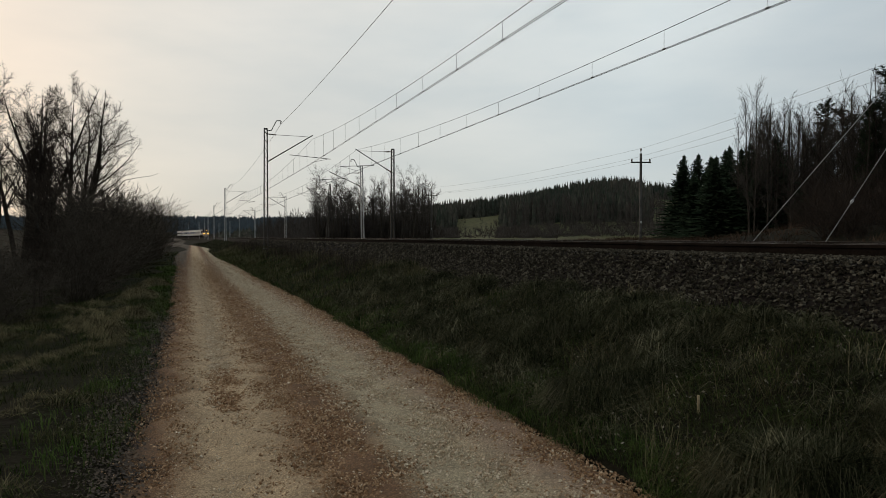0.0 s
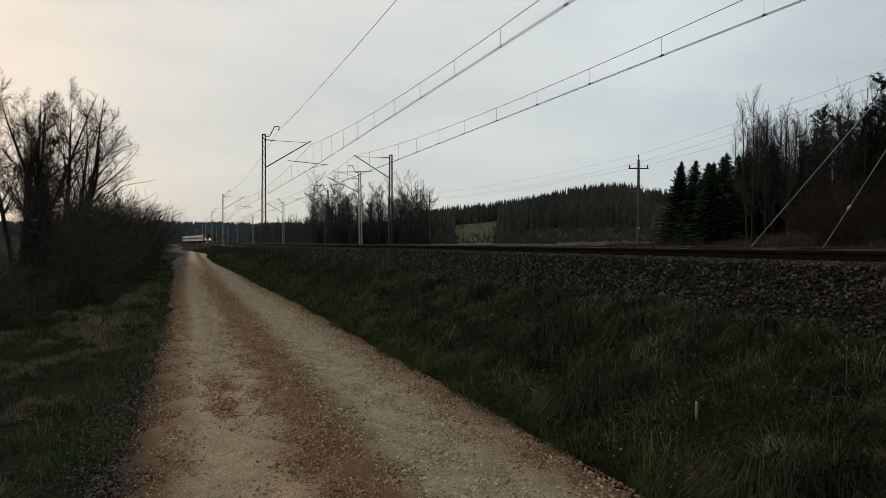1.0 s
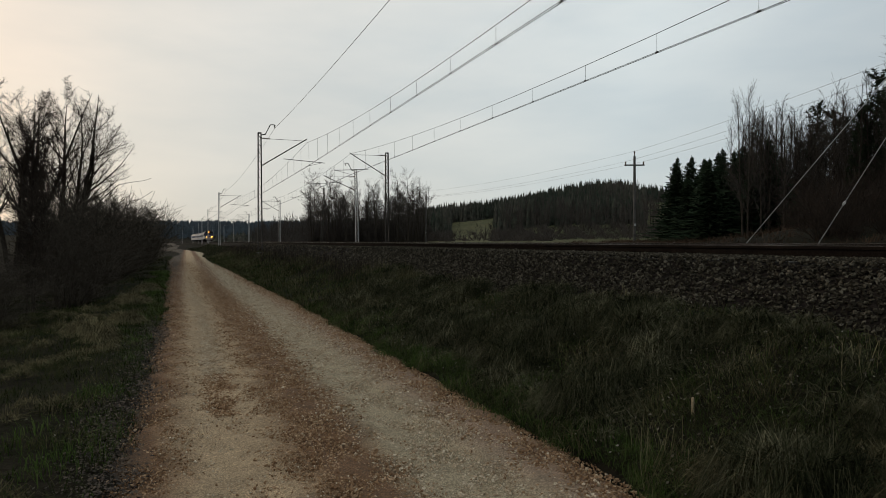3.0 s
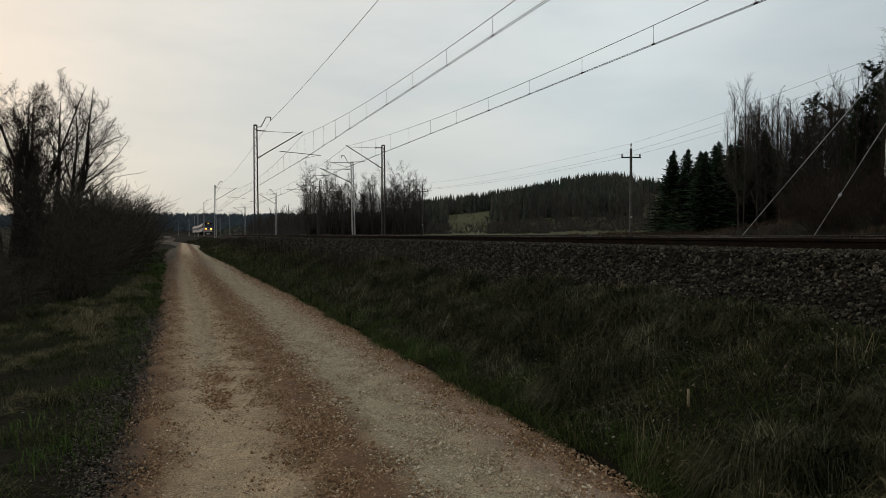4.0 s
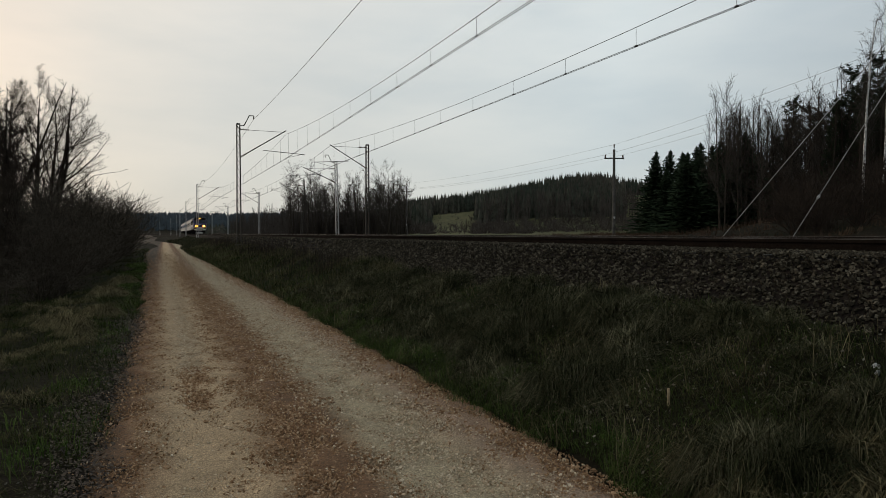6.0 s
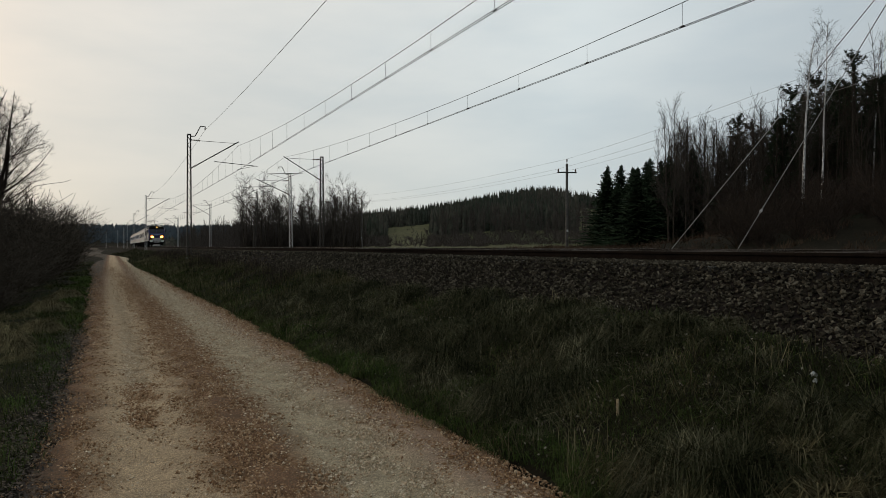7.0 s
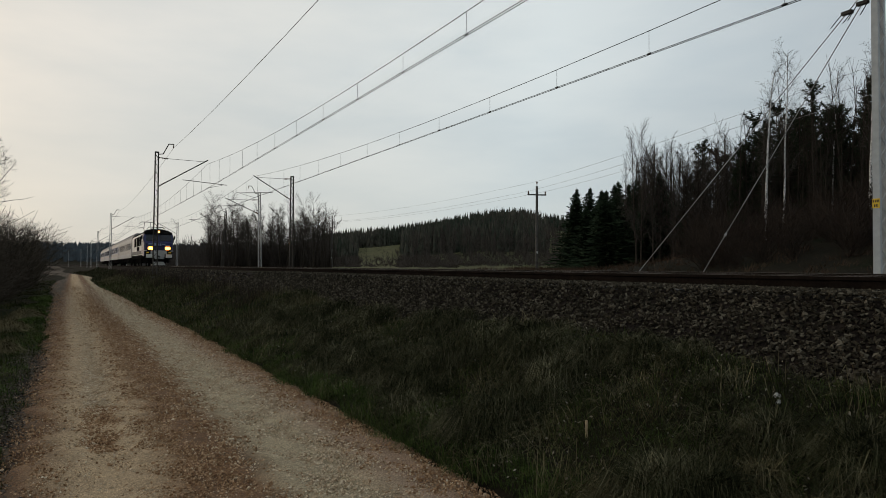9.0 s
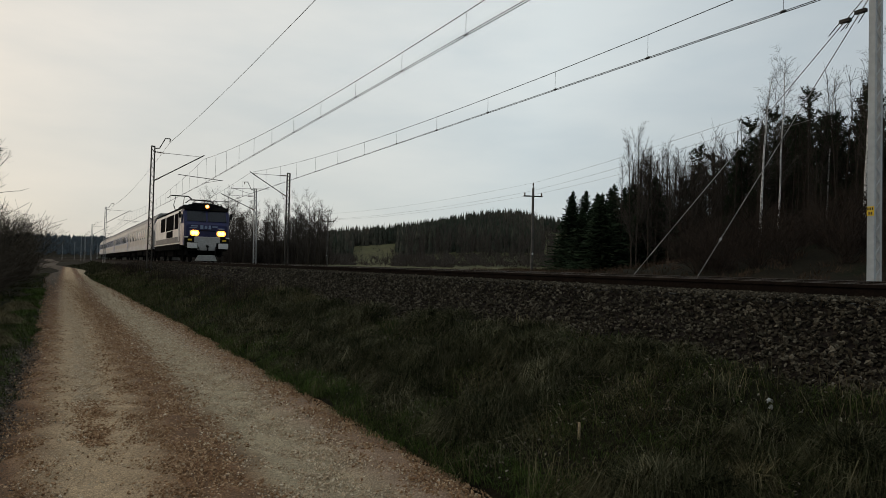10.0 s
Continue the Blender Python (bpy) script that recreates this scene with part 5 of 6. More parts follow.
def far_woods():
    """Conifers on the hills, past counting."""
    rng = random.Random(19)

    def conifers(spots, name, mat, label):
        vs, fs, k = [], [], 0
        for x, y, h, w in spots:
            z = float(land(x, y)) - 0.5
            for lv in range(4):
                z0, z1 = z + h * (0.02 + 0.20 * lv), z + h * min(1.0, 0.55 + 0.15 * lv)
                r = w * (1 - 0.16 * lv) * rng.uniform(0.75, 1.2)
                n = 5
                a0 = rng.random()
                ring = [(x + r * rng.uniform(0.7, 1.2) * math.cos(a0 + 6.283 * i / n), y + r * rng.uniform(0.7, 1.2) * math.sin(a0 + 6.283 * i / n), z0 + rng.uniform(-0.4, 0.4)) for i in range(n)]
                vs += ring + [(x, y, z1)]
                fs += [(k + i, k + (i + 1) % n, k + n) for i in range(n)]
                k += n + 1
        return tagged(new(name, mesh_of(name, np.array(vs), np.array(fs), mat)), label, "wood", kind="stuff")

    spots = []
    while len(spots) < 4200:
        az, d = rng.uniform(18.5, 50), rng.uniform(255, 470)
        if 21.4 < az < 25.2 and d < 345 or az > 37.5 and d < 400 or 36.2 < az < 38.6 and 335 < d < 400:
            continue
        x, y = at(az, d)
        spots.append((x, y, rng.uniform(6.5, 12), rng.uniform(0.9, 1.6)))
    while len(spots) < 4600:
        az, d = rng.uniform(-1, 19), rng.uniform(270, 480)
        x, y = at(az, d)
        if x + bend(y) > 34:
            spots.append((x, y, rng.uniform(3.5, 7), rng.uniform(1.6, 3.2)))
    conifers(spots, "hill_wood", M_FARWOOD, "dark coniferous wood on the hillside")
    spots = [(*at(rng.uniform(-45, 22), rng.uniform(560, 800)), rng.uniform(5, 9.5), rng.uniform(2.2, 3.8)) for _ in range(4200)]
    conifers(spots, "distant_wood", M_HAZEWOOD, "distant wood along the skyline, with haze put into its colour")
    # leafless trees among the conifers, at the wood's foot and beside the line
    segs = []
    spots = [(rng.uniform(26, 38.5), rng.uniform(225, 300), 7, 12) for _ in range(230)] + [(rng.uniform(32.5, 37.0), rng.uniform(300, 420), 7, 11.5) for _ in range(130)]
    spots += [(rng.uniform(35, 44), rng.uniform(435, 475), 8, 12) for _ in range(170)] + [(rng.uniform(0.5, 10), rng.uniform(175, 330), 5, 9.5) for _ in range(520)]
    for az, d, lo, hi in spots:
        x, y = at(az, d)
        if x + bend(y) < 26:
            continue
        z, h = float(land(x, y)), rng.uniform(lo, hi)
        segs.append((x, y, z, x + rng.gauss(0, 0.3), y, z + h * 0.9, 0.13, 0.04))
        for _ in range(15):
            q, a = rng.uniform(0.25, 0.8), rng.uniform(0, 6.283)
            r = h * 0.22 * (1.15 - q)
            segs.append((x, y, z + h * q, x + r * math.cos(a) * 1.2, y + r * math.sin(a), z + h * min(1.05, q + rng.uniform(0.1, 0.3)), 0.055, 0.03))
    v, f = tubes(segs, 3)
    tagged(new("leafless_wood", mesh_of("leafless_wood", v, f, M_COPSE)), "brown leafless trees along the edge of the hillside wood", "wood", kind="stuff")
    # leafless scrub at the foot of the hill
    segs = []
    for _ in range(8000):
        az, d = rng.uniform(1, 46), rng.uniform(150, 250 if rng.random() < 0.7 else 400)
        if d * math.sin(radians(az)) + bend(d) < 24 or 21.6 < az < 24.8 and rng.random() < 0.85 or 30 < az < 44 and d < 180:
            continue
        x, y = at(az, d)
        z = float(land(x, y))
        h = rng.uniform(1.0, 4.2) * (0.6 + 0.4 * math.sin(az * 3.1 + d * 0.05))
        for _ in range(4):
            segs.append((x, y, z + h * rng.uniform(0, 0.4), x + rng.gauss(0, 0.8), y + rng.gauss(0, 0.8), z + h * rng.uniform(0.6, 1.0), 0.07, 0.03))
    v, f = tubes(segs, 3)
    tagged(new("far_scrub", mesh_of("far_scrub", v, f, M_COPSE)), "leafless brown scrub below the hill", "scrub", kind="stuff")


meadow_trees()
copse()
right_forest()
far_woods()


# ---------------------------------------------------------------- grass and stones
def blades(n, xr, yr, hr, seed, mat, name, label, keep=None, width=0.006, bow=0.6, power=1.0, simple=False):
    """Bent grass blades of three triangles each, in tufts."""
    rs = np.random.RandomState(seed)
    tufts = max(8, n // 26)
    tx = rs.uniform(*xr, tufts)
    ty = yr[0] + (yr[1] - yr[0]) * rs.uniform(0, 1, tufts) ** power
    ts = rs.uniform(0.55, 1.25, tufts)
    ta = rs.uniform(0, 6.283, tufts)
    k = rs.randint(0, tufts, n)
    dist = np.hypot(tx[k], ty[k])
    x = tx[k] + rs.normal(0, 0.10, n) * (1 + dist / 25)
    y = ty[k] + rs.normal(0, 0.10, n) * (1 + dist / 25)
    if keep is not None:
        ok = keep(x, y)
        x, y, k, dist = x[ok], y[ok], k[ok], dist[ok]
        n = len(x)
    z = land(x, y) - 0.02
    h = rs.uniform(*hr, n) * ts[k]
    a = ta[k] + rs.normal(0, 0.7, n)
    b = bow * rs.uniform(0.4, 1.6, n) * h
    w = width * (1 + dist / 9) * rs.uniform(0.6, 1.4, n)
    dx, dy = np.cos(a), np.sin(a)
    p = np.stack([x, y, z], -1)
    s = np.stack([-dy * w, dx * w, 0 * w], -1)
    m = p + np.stack([dx * b * 0.35, dy * b * 0.35, h * 0.62], -1)
    t = p + np.stack([dx * b, dy * b, h * np.maximum(0.12, 1 - 0.42 * b / np.maximum(h, 1e-3))], -1)
    if simple:
        v = np.stack([p - s, p + s, t], 1).reshape(-1, 3)
        return tagged(new(name, mesh_of(name, v, np.arange(3 * n).reshape(-1, 3), mat)), label, "grass", kind="stuff")
    v = np.stack([p - s, p + s, m + s * 0.7, m - s * 0.7, t], 1).reshape(-1, 3)
    i = (np.arange(n) * 5)[:, None]
    f = np.concatenate([i + np.array([[0, 1, 2]]), i + np.array([[0, 2, 3]]), i + np.array([[3, 2, 4]])], 0)
    return tagged(new(name, mesh_of(name, v, f, mat)), label, "grass", kind="stuff")


def off_lane(x, y):
    lx = x - lane_shift(y)
    return (lx < -0.48 + 0.10 * np.sin(y * 2.3) + 0.08 * np.sin(y * 5.9)) | (lx > 2.60 + 0.08 * np.sin(y * 1.9) + 0.06 * np.sin(y * 5.3))


def bank(x, y):
    return off_lane(x, y) & (x < 4.95 + 0.15 * np.sin(y * 1.3) + 0.1 * np.sin(y * 3.7))


def near_lane(x, y):
    lx = x - lane_shift(y)
    return off_lane(x, y) & (lx < 3.25 + 0.25 * np.sin(y * 1.1)) & (lx > -1.1 + 0.3 * np.sin(y * 0.8))


def tussocks(n, spots, seed, mat, name, label, width):
    """Matted mounds of long grass that hangs down all round."""
    rs = np.random.RandomState(seed)
    c = np.array(spots)
    k = rs.randint(0, len(c), n)
    a = rs.uniform(0, 6.283, n)
    rr = np.sqrt(rs.uniform(0, 1, n)) * c[k, 2]
    x, y = c[k, 0] + rr * np.cos(a) * 0.5, c[k, 1] + rr * np.sin(a) * 0.5
    keep = bank(x, y) | (x < -0.5)
    x, y, k, a, rr = x[keep], y[keep], k[keep], a[keep], rr[keep]
    n = len(x)
    a = a + rs.normal(0, 1.0, n)
    dome = np.maximum(0, 1 - (rr / c[k, 2]) ** 2) * c[k, 2] * 0.36
    h = c[k, 2] * rs.uniform(0.03, 0.18, n) + (rs.uniform(0, 1, n) < 0.06) * 0.08
    b = c[k, 2] * rs.uniform(0.25, 0.75, n)
    w = width * (1 + np.hypot(x, y) / 9) * rs.uniform(0.6, 1.3, n)
    dx, dy = np.cos(a), np.sin(a)
    p = np.stack([x, y, land(x, y) - 0.02 + dome], -1)
    s = np.stack([-dy * w, dx * w, rs.normal(0, 0.5, n) * w], -1)
    m = p + np.stack([dx * b * 0.45, dy * b * 0.45, h], -1)
    t = p + np.stack([dx * b, dy * b, h * rs.uniform(-0.5, 0.3, n) - dome * 0.9], -1)
    t[:, 2] = np.maximum(t[:, 2], land(t[:, 0], t[:, 1]) + 0.01)
    v = np.stack([p - s, p + s, m + s * 0.8, m - s * 0.8, t], 1).reshape(-1, 3)
    i = (np.arange(n) * 5)[:, None]
    f = np.concatenate([i + np.array([[0, 1, 2]]), i + np.array([[0, 2, 3]]), i + np.array([[3, 2, 4]])], 0)
    return tagged(new(name, mesh_of(name, v, f, mat)), label, "grass", kind="stuff")


def make_grass():
    """Grass on both sides of the lane."""
    rs = np.random.RandomState(21)
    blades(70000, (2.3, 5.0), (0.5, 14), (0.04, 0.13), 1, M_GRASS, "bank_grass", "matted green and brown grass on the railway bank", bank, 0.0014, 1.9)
    blades(26000, (2.3, 3.3), (0.5, 16), (0.05, 0.17), 12, M_GREEN, "fresh_grass", "fresh green spring grass along the lane's edge", near_lane, 0.0014, 0.9)
    blades(5200, (2.7, 5.0), (0.5, 15), (0.12, 0.34), 2, M_STRAW, "dry_stalks", "thin dry stalks standing in the grass", bank, 0.0014, 1.1)
    spots = [(rs.uniform(2.9, 4.9), 1.2 + 15 * rs.uniform(0, 1), rs.uniform(0.14, 0.42)) for _ in range(230)]
    spots = [q for q in spots if math.hypot(q[0] - 3.42, q[1] - 3.75) > 0.5]
    tussocks(46000, spots, 3, M_MAT, "tussocks", "grey-brown tussocks of matted dead grass on the bank", 0.0014)
    spots = [(rs.uniform(3.1, 4.7), 1.5 + 13 * rs.uniform(0, 1), rs.uniform(0.36, 0.66)) for _ in range(60)]
    spots = [q for q in spots if math.hypot(q[0] - 3.42, q[1] - 3.75) > 0.85]
    tussocks(48000, spots, 23, M_MAT, "tussocks", "grey-brown tussocks of matted dead grass on the bank", 0.0013)
    blades(3800, (3.9, 5.0), (18, 80), (0.3, 0.8), 24, M_TWIG, "dead_weeds", "dark dead weeds standing along the foot of the ballast", bank, 0.0016, 0.25, 1.2, simple=True)
    blades(20000, (2.9, 4.9), (2, 14), (0.05, 0.15), 25, M_GREEN, "fresh_grass", "fresh green tufts among the dead grass of the bank", bank, 0.0012, 0.9)
    tussocks(3000, [(2.95, 2.0, 0.45), (3.1, 1.5, 0.5), (2.85, 2.7, 0.35), (3.35, 2.2, 0.4), (3.0, 3.2, 0.3), (3.6, 2.6, 0.3)], 14, M_STRAW, "dry_tussocks", "long pale straw hanging over the bank", 0.0018)
    blades(60000, (2.2, 5.1), (14, 75), (0.08, 0.25), 4, M_GRASS, "bank_grass", "matted green and brown grass on the railway bank", bank, 0.0020, 0.7, 1.5, simple=True)
    blades(9000, (2.4, 5.0), (14, 75), (0.15, 0.45), 9, M_STRAW, "dry_stalks", "thin dry stalks standing in the grass", bank, 0.0013, 0.4, 1.5, simple=True)
    blades(18000, (1.8, 4.4), (14, 60), (0.06, 0.2), 29, M_GREEN, "fresh_grass", "fresh green spring grass on the foot of the bank", bank, 0.0018, 0.8, 1.4, simple=True)
    blades(16000, (1.6, 5.1), (75, 170), (0.2, 0.55), 19, M_MAT, "far_bank_grass", "brown grass on the far stretch of the bank", bank, 0.0024, 0.6, 1.3, simple=True)
    blades(52000, (-6, -0.35), (3, 22), (0.05, 0.19), 5, M_GRASS, "verge_grass", "short green grass on the meadow side of the lane", off_lane, 0.0014, 1.4)
    blades(14000, (-1.6, -0.5), (3, 40), (0.06, 0.17), 13, M_GREEN, "fresh_grass", "fresh green spring grass along the lane's edge", near_lane, 0.0022, 0.8)
    spots = [(rs.uniform(-5.5, -1.0), 3.5 + 14 * rs.uniform(0, 1), rs.uniform(0.12, 0.36)) for _ in range(150)]
    tussocks(26000, spots, 6, M_STRAW, "dry_tussocks", "pale dry tussocks on the meadow side of the lane", 0.0012)
    spots = [(-1.5, 13.0, 0.5), (-1.3, 12.2, 0.4), (-1.7, 13.6, 0.5), (-1.1, 14.5, 0.5), (-1.3, 19.0, 0.6), (-1.2, 24.0, 0.6)]
    tussocks(7000, spots, 7, M_STRAW, "dry_tussocks", "pale dry tussocks on the meadow side of the lane", 0.0022)
    blades(26000, (-9, -0.4), (22, 75), (0.10, 0.30), 8, M_GRASS, "verge_grass", "short green grass on the meadow side of the lane", off_lane, 0.0024, 0.8, 1.4, simple=True)
    blades(36000, (14.5, 48), (6, 60), (0.2, 0.6), 10, M_RUSSET, "far_side_grass", "brown dead grass beyond the railway", None, 0.003, 0.6, simple=True)


make_grass()


def far_side():
    """A pale field track beyond the railway and a house on the far hill."""
    P = []
    for i in range(25):
        t = i / 24
        x, y = 43.5 + 16 * t + 3.5 * math.sin(t * 5), 55 + 34 * t
        for o in (-1.3, -0.4, 0.4, 1.3):
            P.append((x + o, y, float(land(x + o, y)) + 0.06))
    f = [(4 * i + j, 4 * i + j + 1, 4 * i + j + 5, 4 * i + j + 4) for i in range(24) for j in range(3)]
    tagged(new("field_track", mesh_of("field_track", np.array(P), np.array(f), M_PATH, True)), "pale sandy field track leading up to the wood", "dirt track", kind="structure")
    x, y = at(4.2, 745)
    h = empty("house", "small pale house with a dark pitched roof on the far hill", "house", at=pose(x, y, float(land(x, y)) + 1.0, 0, 0, 20) @ Matrix.Scale(0.7, 4))
    part("wall", box((-6, -4, -4, 6, 4, 5)), M_COACH, h)
    bm = bmesh.new()
    sweep(bm, [(-6.5, 4.9), (6.5, 4.9), (6.5, 5.2), (0, 8.6), (-6.5, 5.2)], [(0, -4.6, 0, 1), (0, 4.6, 0, 1)])
    part("roof", bm, M_ROOF, h)
    for wx in (-3.5, 0, 3.5):
        part("window", box((wx - 0.6, -4.05, 1.5, wx + 0.6, -3.98, 3.0)), M_GLASS, h)
    part("chimney", box((1.5, -0.5, 7.5, 2.3, 0.5, 9.6)), M_ROOF, h)


far_side()


BLOCK = None


def stone_shapes(seed, n):
    """n jittered, flattened angular stones as arrays round the origin."""
    global BLOCK
    if BLOCK is None:
        bm = bmesh.new()
        bmesh.ops.create_cube(bm, size=1.5)
        bmesh.ops.triangulate(bm, faces=bm.faces[:])
        BLOCK = (np.array([v.co[:] for v in bm.verts]), np.array([[v.index for v in f.verts] for f in bm.faces]))
        bm.free()
    rs = np.random.RandomState(seed)
    v = BLOCK[0][None] * rs.uniform(0.55, 1.15, (n, 8, 1))
    v = (v + rs.normal(0, 0.16, v.shape)) * np.stack([rs.uniform(0.8, 1.4, n), rs.uniform(0.7, 1.1, n), rs.uniform(0.45, 0.8, n)], -1)[:, None]
    q = rs.normal(0, 1, (n, 4)) * np.array([1, 0.35, 0.35, 1])
    q /= np.linalg.norm(q, axis=1, keepdims=True)
    w, x, y, z = q.T
    R = np.stack([1 - 2 * (y * y + z * z), 2 * (x * y - w * z), 2 * (x * z + w * y), 2 * (x * y + w * z), 1 - 2 * (x * x + z * z), 2 * (y * z - w * x), 2 * (x * z - w * y), 2 * (y * z + w * x), 1 - 2 * (x * x + y * y)], -1).reshape(n, 3, 3)
    return np.einsum("nij,nkj->nki", R, v)


def scatter_stones(name, P, size, seed, mat, label, category):
    n = len(P)
    v = stone_shapes(seed, n) * size[:, None, None] + P[:, None]
    f = (BLOCK[1][None] + (np.arange(n) * 8)[:, None, None]).reshape(-1, 3)
    return tagged(new(name, mesh_of(name, v.reshape(-1, 3), f, mat)), label, category, kind="stuff")


def bed_z(x):
    return np.where(x < 5.75, 0.5 + (x - 4.35) * (BED - 0.52) / 1.4, BED - 0.01)


def make_stones():
    rs = np.random.RandomState(4)
    n = 42000
    x, y = rs.uniform(4.7, 6.85, n), 1.0 + 23 * rs.uniform(0, 1, n) ** 1.3
    size = rs.uniform(0.012, 0.022, n) * rs.choice([1, 1, 1.25], n) * (1 + 0.02 * np.maximum(0, y - 8))
    scatter_stones("ballast_stones", np.stack([x, y, bed_z(x) + 0.016 + 0.03 * sm(5.5, 5.9, x)], -1), size, 6, M_STONE, "loose dark crushed stones on the ballast slope", "ballast")
    n = 5000
    x, y = rs.uniform(4.8, 6.6, n), rs.uniform(23, 75, n)
    scatter_stones("ballast_stones", np.stack([x, y, bed_z(x) + 0.01], -1), rs.uniform(0.032, 0.055, n), 7, M_STONE, "loose dark crushed stones on the ballast slope", "ballast")
    # small gravel on the lane, thickest on the crown and the edges
    for n, mid, wide, lo, hi, mat, seed, label in ((30000, 0.98, 0.26, 0.0025, 0.008, M_BROWNPEBBLE, 8, "reddish-brown loose gravel on the lane's crown"), (26000, 1.80, 0.36, 0.0025, 0.008, M_PEBBLE, 18, "pale loose gravel in the lane's rut"),
                                                   (17000, 2.48, 0.20, 0.0025, 0.008, M_BROWNPEBBLE, 28, "reddish gravel along the lane's edge"), (10000, -0.24, 0.15, 0.0025, 0.008, M_BROWNPEBBLE, 38, "reddish gravel along the lane's edge"), (9000, 0.35, 0.34, 0.002, 0.006, M_PEBBLE, 48, "pale loose gravel in the lane's rut")):
        y = np.minimum(2.4 + rs.exponential(9.5, n), 110)
        x = np.clip(rs.normal(mid, wide, n), -0.9, 3.0)
        size = rs.uniform(lo, hi, n) * rs.choice([1, 1, 1, 1.6], n) * (1 + y * 0.04)
        z = 0.03 - 0.045 * np.exp(-((x - 0.35) / 0.30) ** 2) - 0.04 * np.exp(-((x - 1.75) / 0.30) ** 2) - 0.06 * sm(2.5, 2.9, x) - 0.05 * sm(0.14, 0.55, -x)
        scatter_stones("lane_gravel", np.stack([x + lane_shift(y), y, z + size * 0.2], -1), size, seed, mat, label, "gravel")
    # a torn patch with coarser stones in the wheel rut
    n = 7000
    x, y = rs.normal(0.22, 0.20, n), 8.2 + rs.exponential(6, n)
    scatter_stones("lane_gravel", np.stack([x + lane_shift(y), y, np.full(n, -0.006)], -1), rs.uniform(0.004, 0.013, n), 58, M_PEBBLE, "grey loose gravel in the wheel rut", "gravel")
    n = 2200
    a, r = rs.uniform(0, 6.283, n), np.sqrt(rs.uniform(0, 1, n))
    x, y = 0.32 + 0.36 * r * np.cos(a), 7.6 + 1.1 * r * np.sin(a)
    scatter_stones("rut_stones", np.stack([x, y, np.full(n, -0.008)], -1), rs.uniform(0.006, 0.017, n), 9, M_BROWNPEBBLE, "coarse loose stones in a torn patch of the rut", "gravel")
    # dead leaves in the grass
    n = 4200
    x, y = np.where(np.arange(n) % 4 > 0, rs.uniform(2.75, 4.9, n), rs.normal(-0.75, 0.22, n)), rs.uniform(1.5, 14, n)
    z = land(x, y) + np.where(x < 0, rs.uniform(0.0, 0.03, n), rs.uniform(0.02, 0.12, n))
    s = rs.uniform(0.006, 0.017, n)
    d = rs.normal(0, 1, (n, 3))
    d /= np.linalg.norm(d, axis=1, keepdims=True)
    e = np.cross(d, rs.normal(0, 1, (n, 3)))
    e /= np.linalg.norm(e, axis=1, keepdims=True)
    p = np.stack([x, y, z], -1)
    v = np.stack([p - d * s[:, None], p + e * s[:, None] * 0.6, p + d * s[:, None], p - e * s[:, None] * 0.6], 1).reshape(-1, 3)
    tagged(new("fallen_leaves", mesh_of("fallen_leaves", v, np.arange(4 * n).reshape(-1, 4), M_LEAF)), "curled dead leaves caught in the grass", "leaves", kind="stuff")
    # a belt of dead leaves along the meadow edge of the lane
    n = 10000
    y = 2.8 + 12 * rs.uniform(0, 1, n) ** 1.4
    x = rs.normal(-0.54, 0.14, n) + 0.08 * np.sin(y * 1.7) + lane_shift(y)
    s = rs.uniform(0.006, 0.019, n) * (1 + y * 0.02)
    d = rs.normal(0, 1, (n, 3)) * np.array([1, 1, 0.35])
    d /= np.linalg.norm(d, axis=1, keepdims=True)
    e = np.cross(d, rs.normal(0, 0.35, (n, 3)) + np.array([0, 0, 1]))
    e /= np.linalg.norm(e, axis=1, keepdims=True)
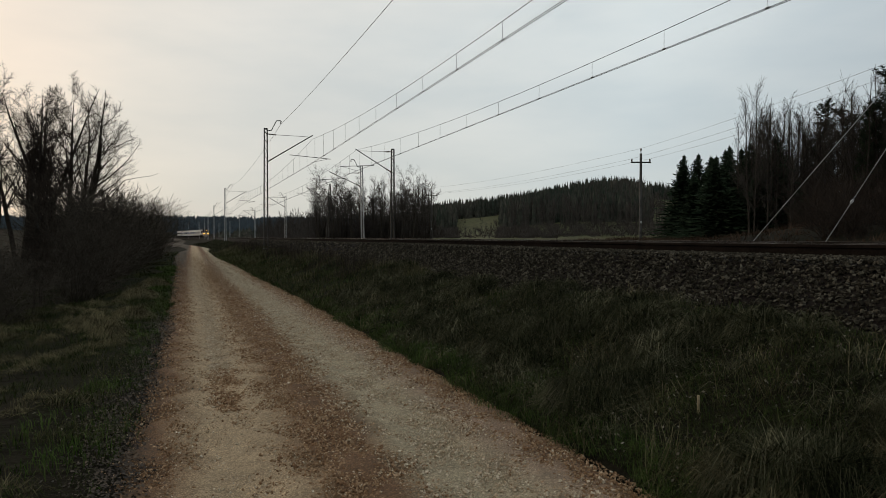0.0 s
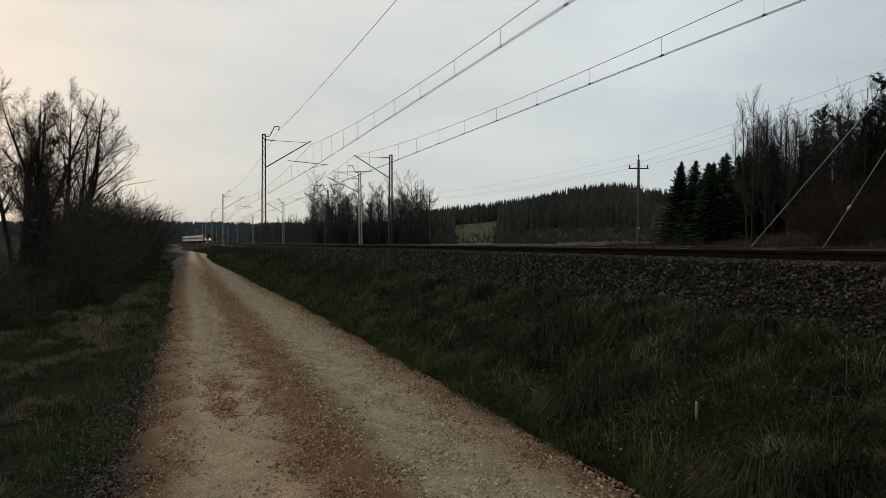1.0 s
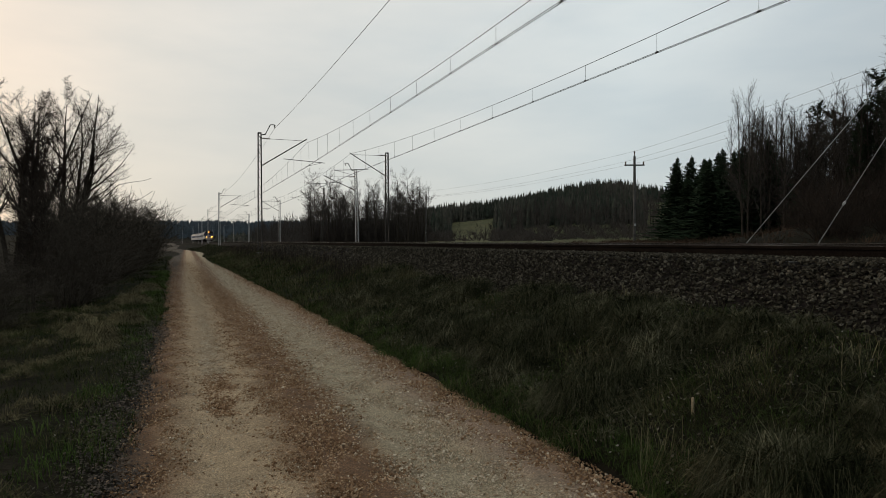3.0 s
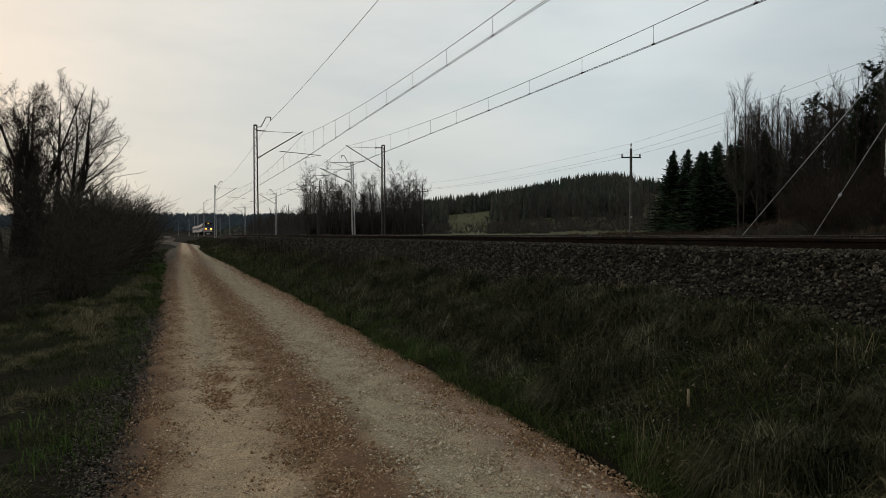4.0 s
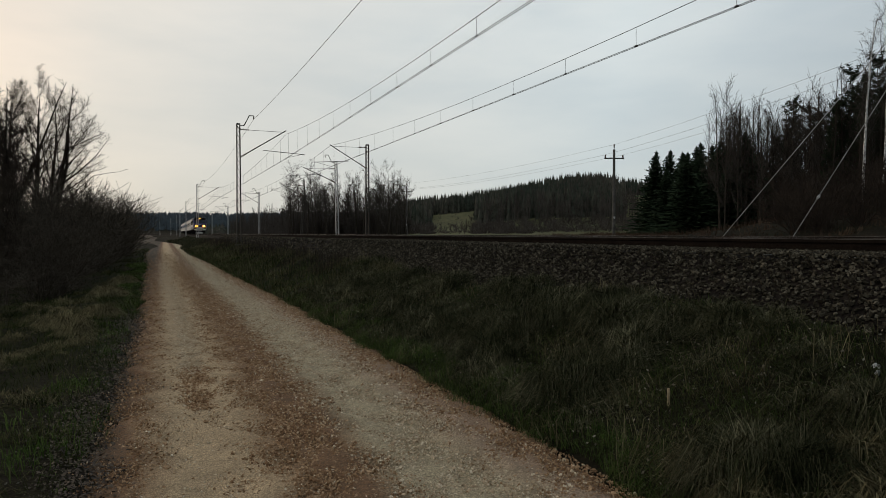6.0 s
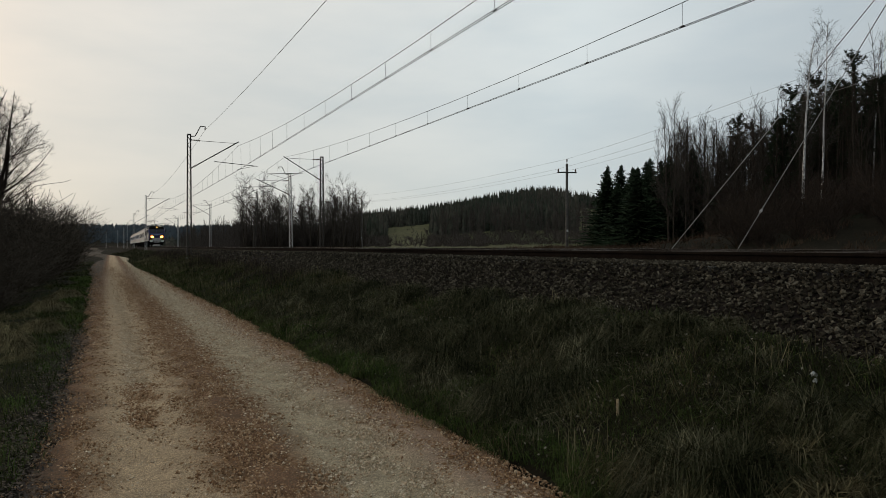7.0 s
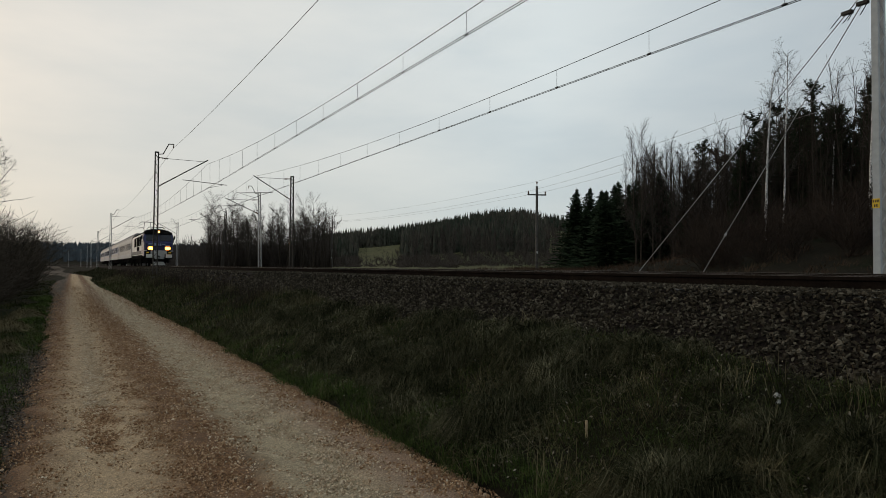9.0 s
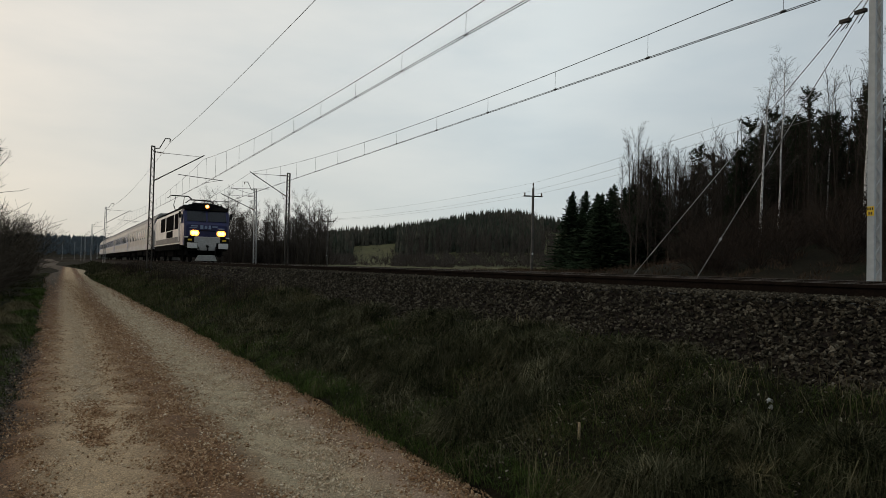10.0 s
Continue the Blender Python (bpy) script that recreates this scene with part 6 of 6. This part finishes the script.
    p = np.stack([x, y, np.maximum(land(x, y), -0.02 - 0.05 * sm(0.14, 0.55, -(x - lane_shift(y)))) + rs.uniform(0.004, 0.035, n)], -1)
    v = np.stack([p - d * s[:, None], p + e * s[:, None] * 0.55, p + d * s[:, None], p - e * s[:, None] * 0.55], 1).reshape(-1, 3)
    tagged(new("leaf_litter", mesh_of("leaf_litter", v, np.arange(4 * n).reshape(-1, 4), M_ROTLEAF)), "dark rotting leaves along the edge of the lane", "leaves", kind="stuff")
    # a stake in the bank and a scrap of litter
    zx = float(land(3.52, 4.03))
    st = tagged(part("stake", box((3.509, 4.019, zx - 0.1, 3.525, 4.035, zx + 0.13), bevel=0.003), M_WOOD), "short weathered wooden stake driven into the bank", "stake")
    for x, y, k in ((4.35, 3.01, 0.6), (4.28, 2.95, 0.35)):
        bm = bmesh.new()
        bmesh.ops.create_grid(bm, x_segments=5, y_segments=3, size=0.5)
        for q in bm.verts:
            q.co = Vector((q.co.x * 0.09 * k, q.co.y * 0.05 * k, 0.012 * math.sin(q.co.x * 9) + 0.012 * math.cos(q.co.y * 7)))
        bmesh.ops.solidify(bm, geom=bm.faces[:], thickness=0.002)
        ob = tagged(part("litter", bm, M_PAPER), "crumpled white scrap of litter in the grass", "litter", "litter")
        ob.matrix_basis = pose(x, y, float(land(x, y)) + 0.055, 8, -8, 60)
    # single stones of the bed that lie nearest
    pieces = []
    for k in range(6):
        pieces.append(mesh_of("stone", stone_shapes(200 + k, 1)[0], BLOCK[1], M_STONE_ONE))
    for i in range(290):
        x, y = rs.uniform(4.85, 5.8), rs.uniform(2.5, 12)
        ob = new("stone", pieces[i % 6])
        ob.parent = bed
        s = rs.uniform(0.017, 0.027)
        ob.matrix_basis = Matrix.Translation((x, y, float(bed_z(np.array(x))) + 0.025)) @ Matrix.Rotation(rs.uniform(0, 6.28), 4, "Z") @ Matrix.Scale(s, 4)


make_stones()


def motions():
    """The train runs towards the viewer at a steady speed."""
    for ob, back, length in TRAIN:
        walk(ob, [(0.5 * i, track_pose(343.8 - 30.0 * 0.5 * i + back, length)) for i in range(21)])


motions()
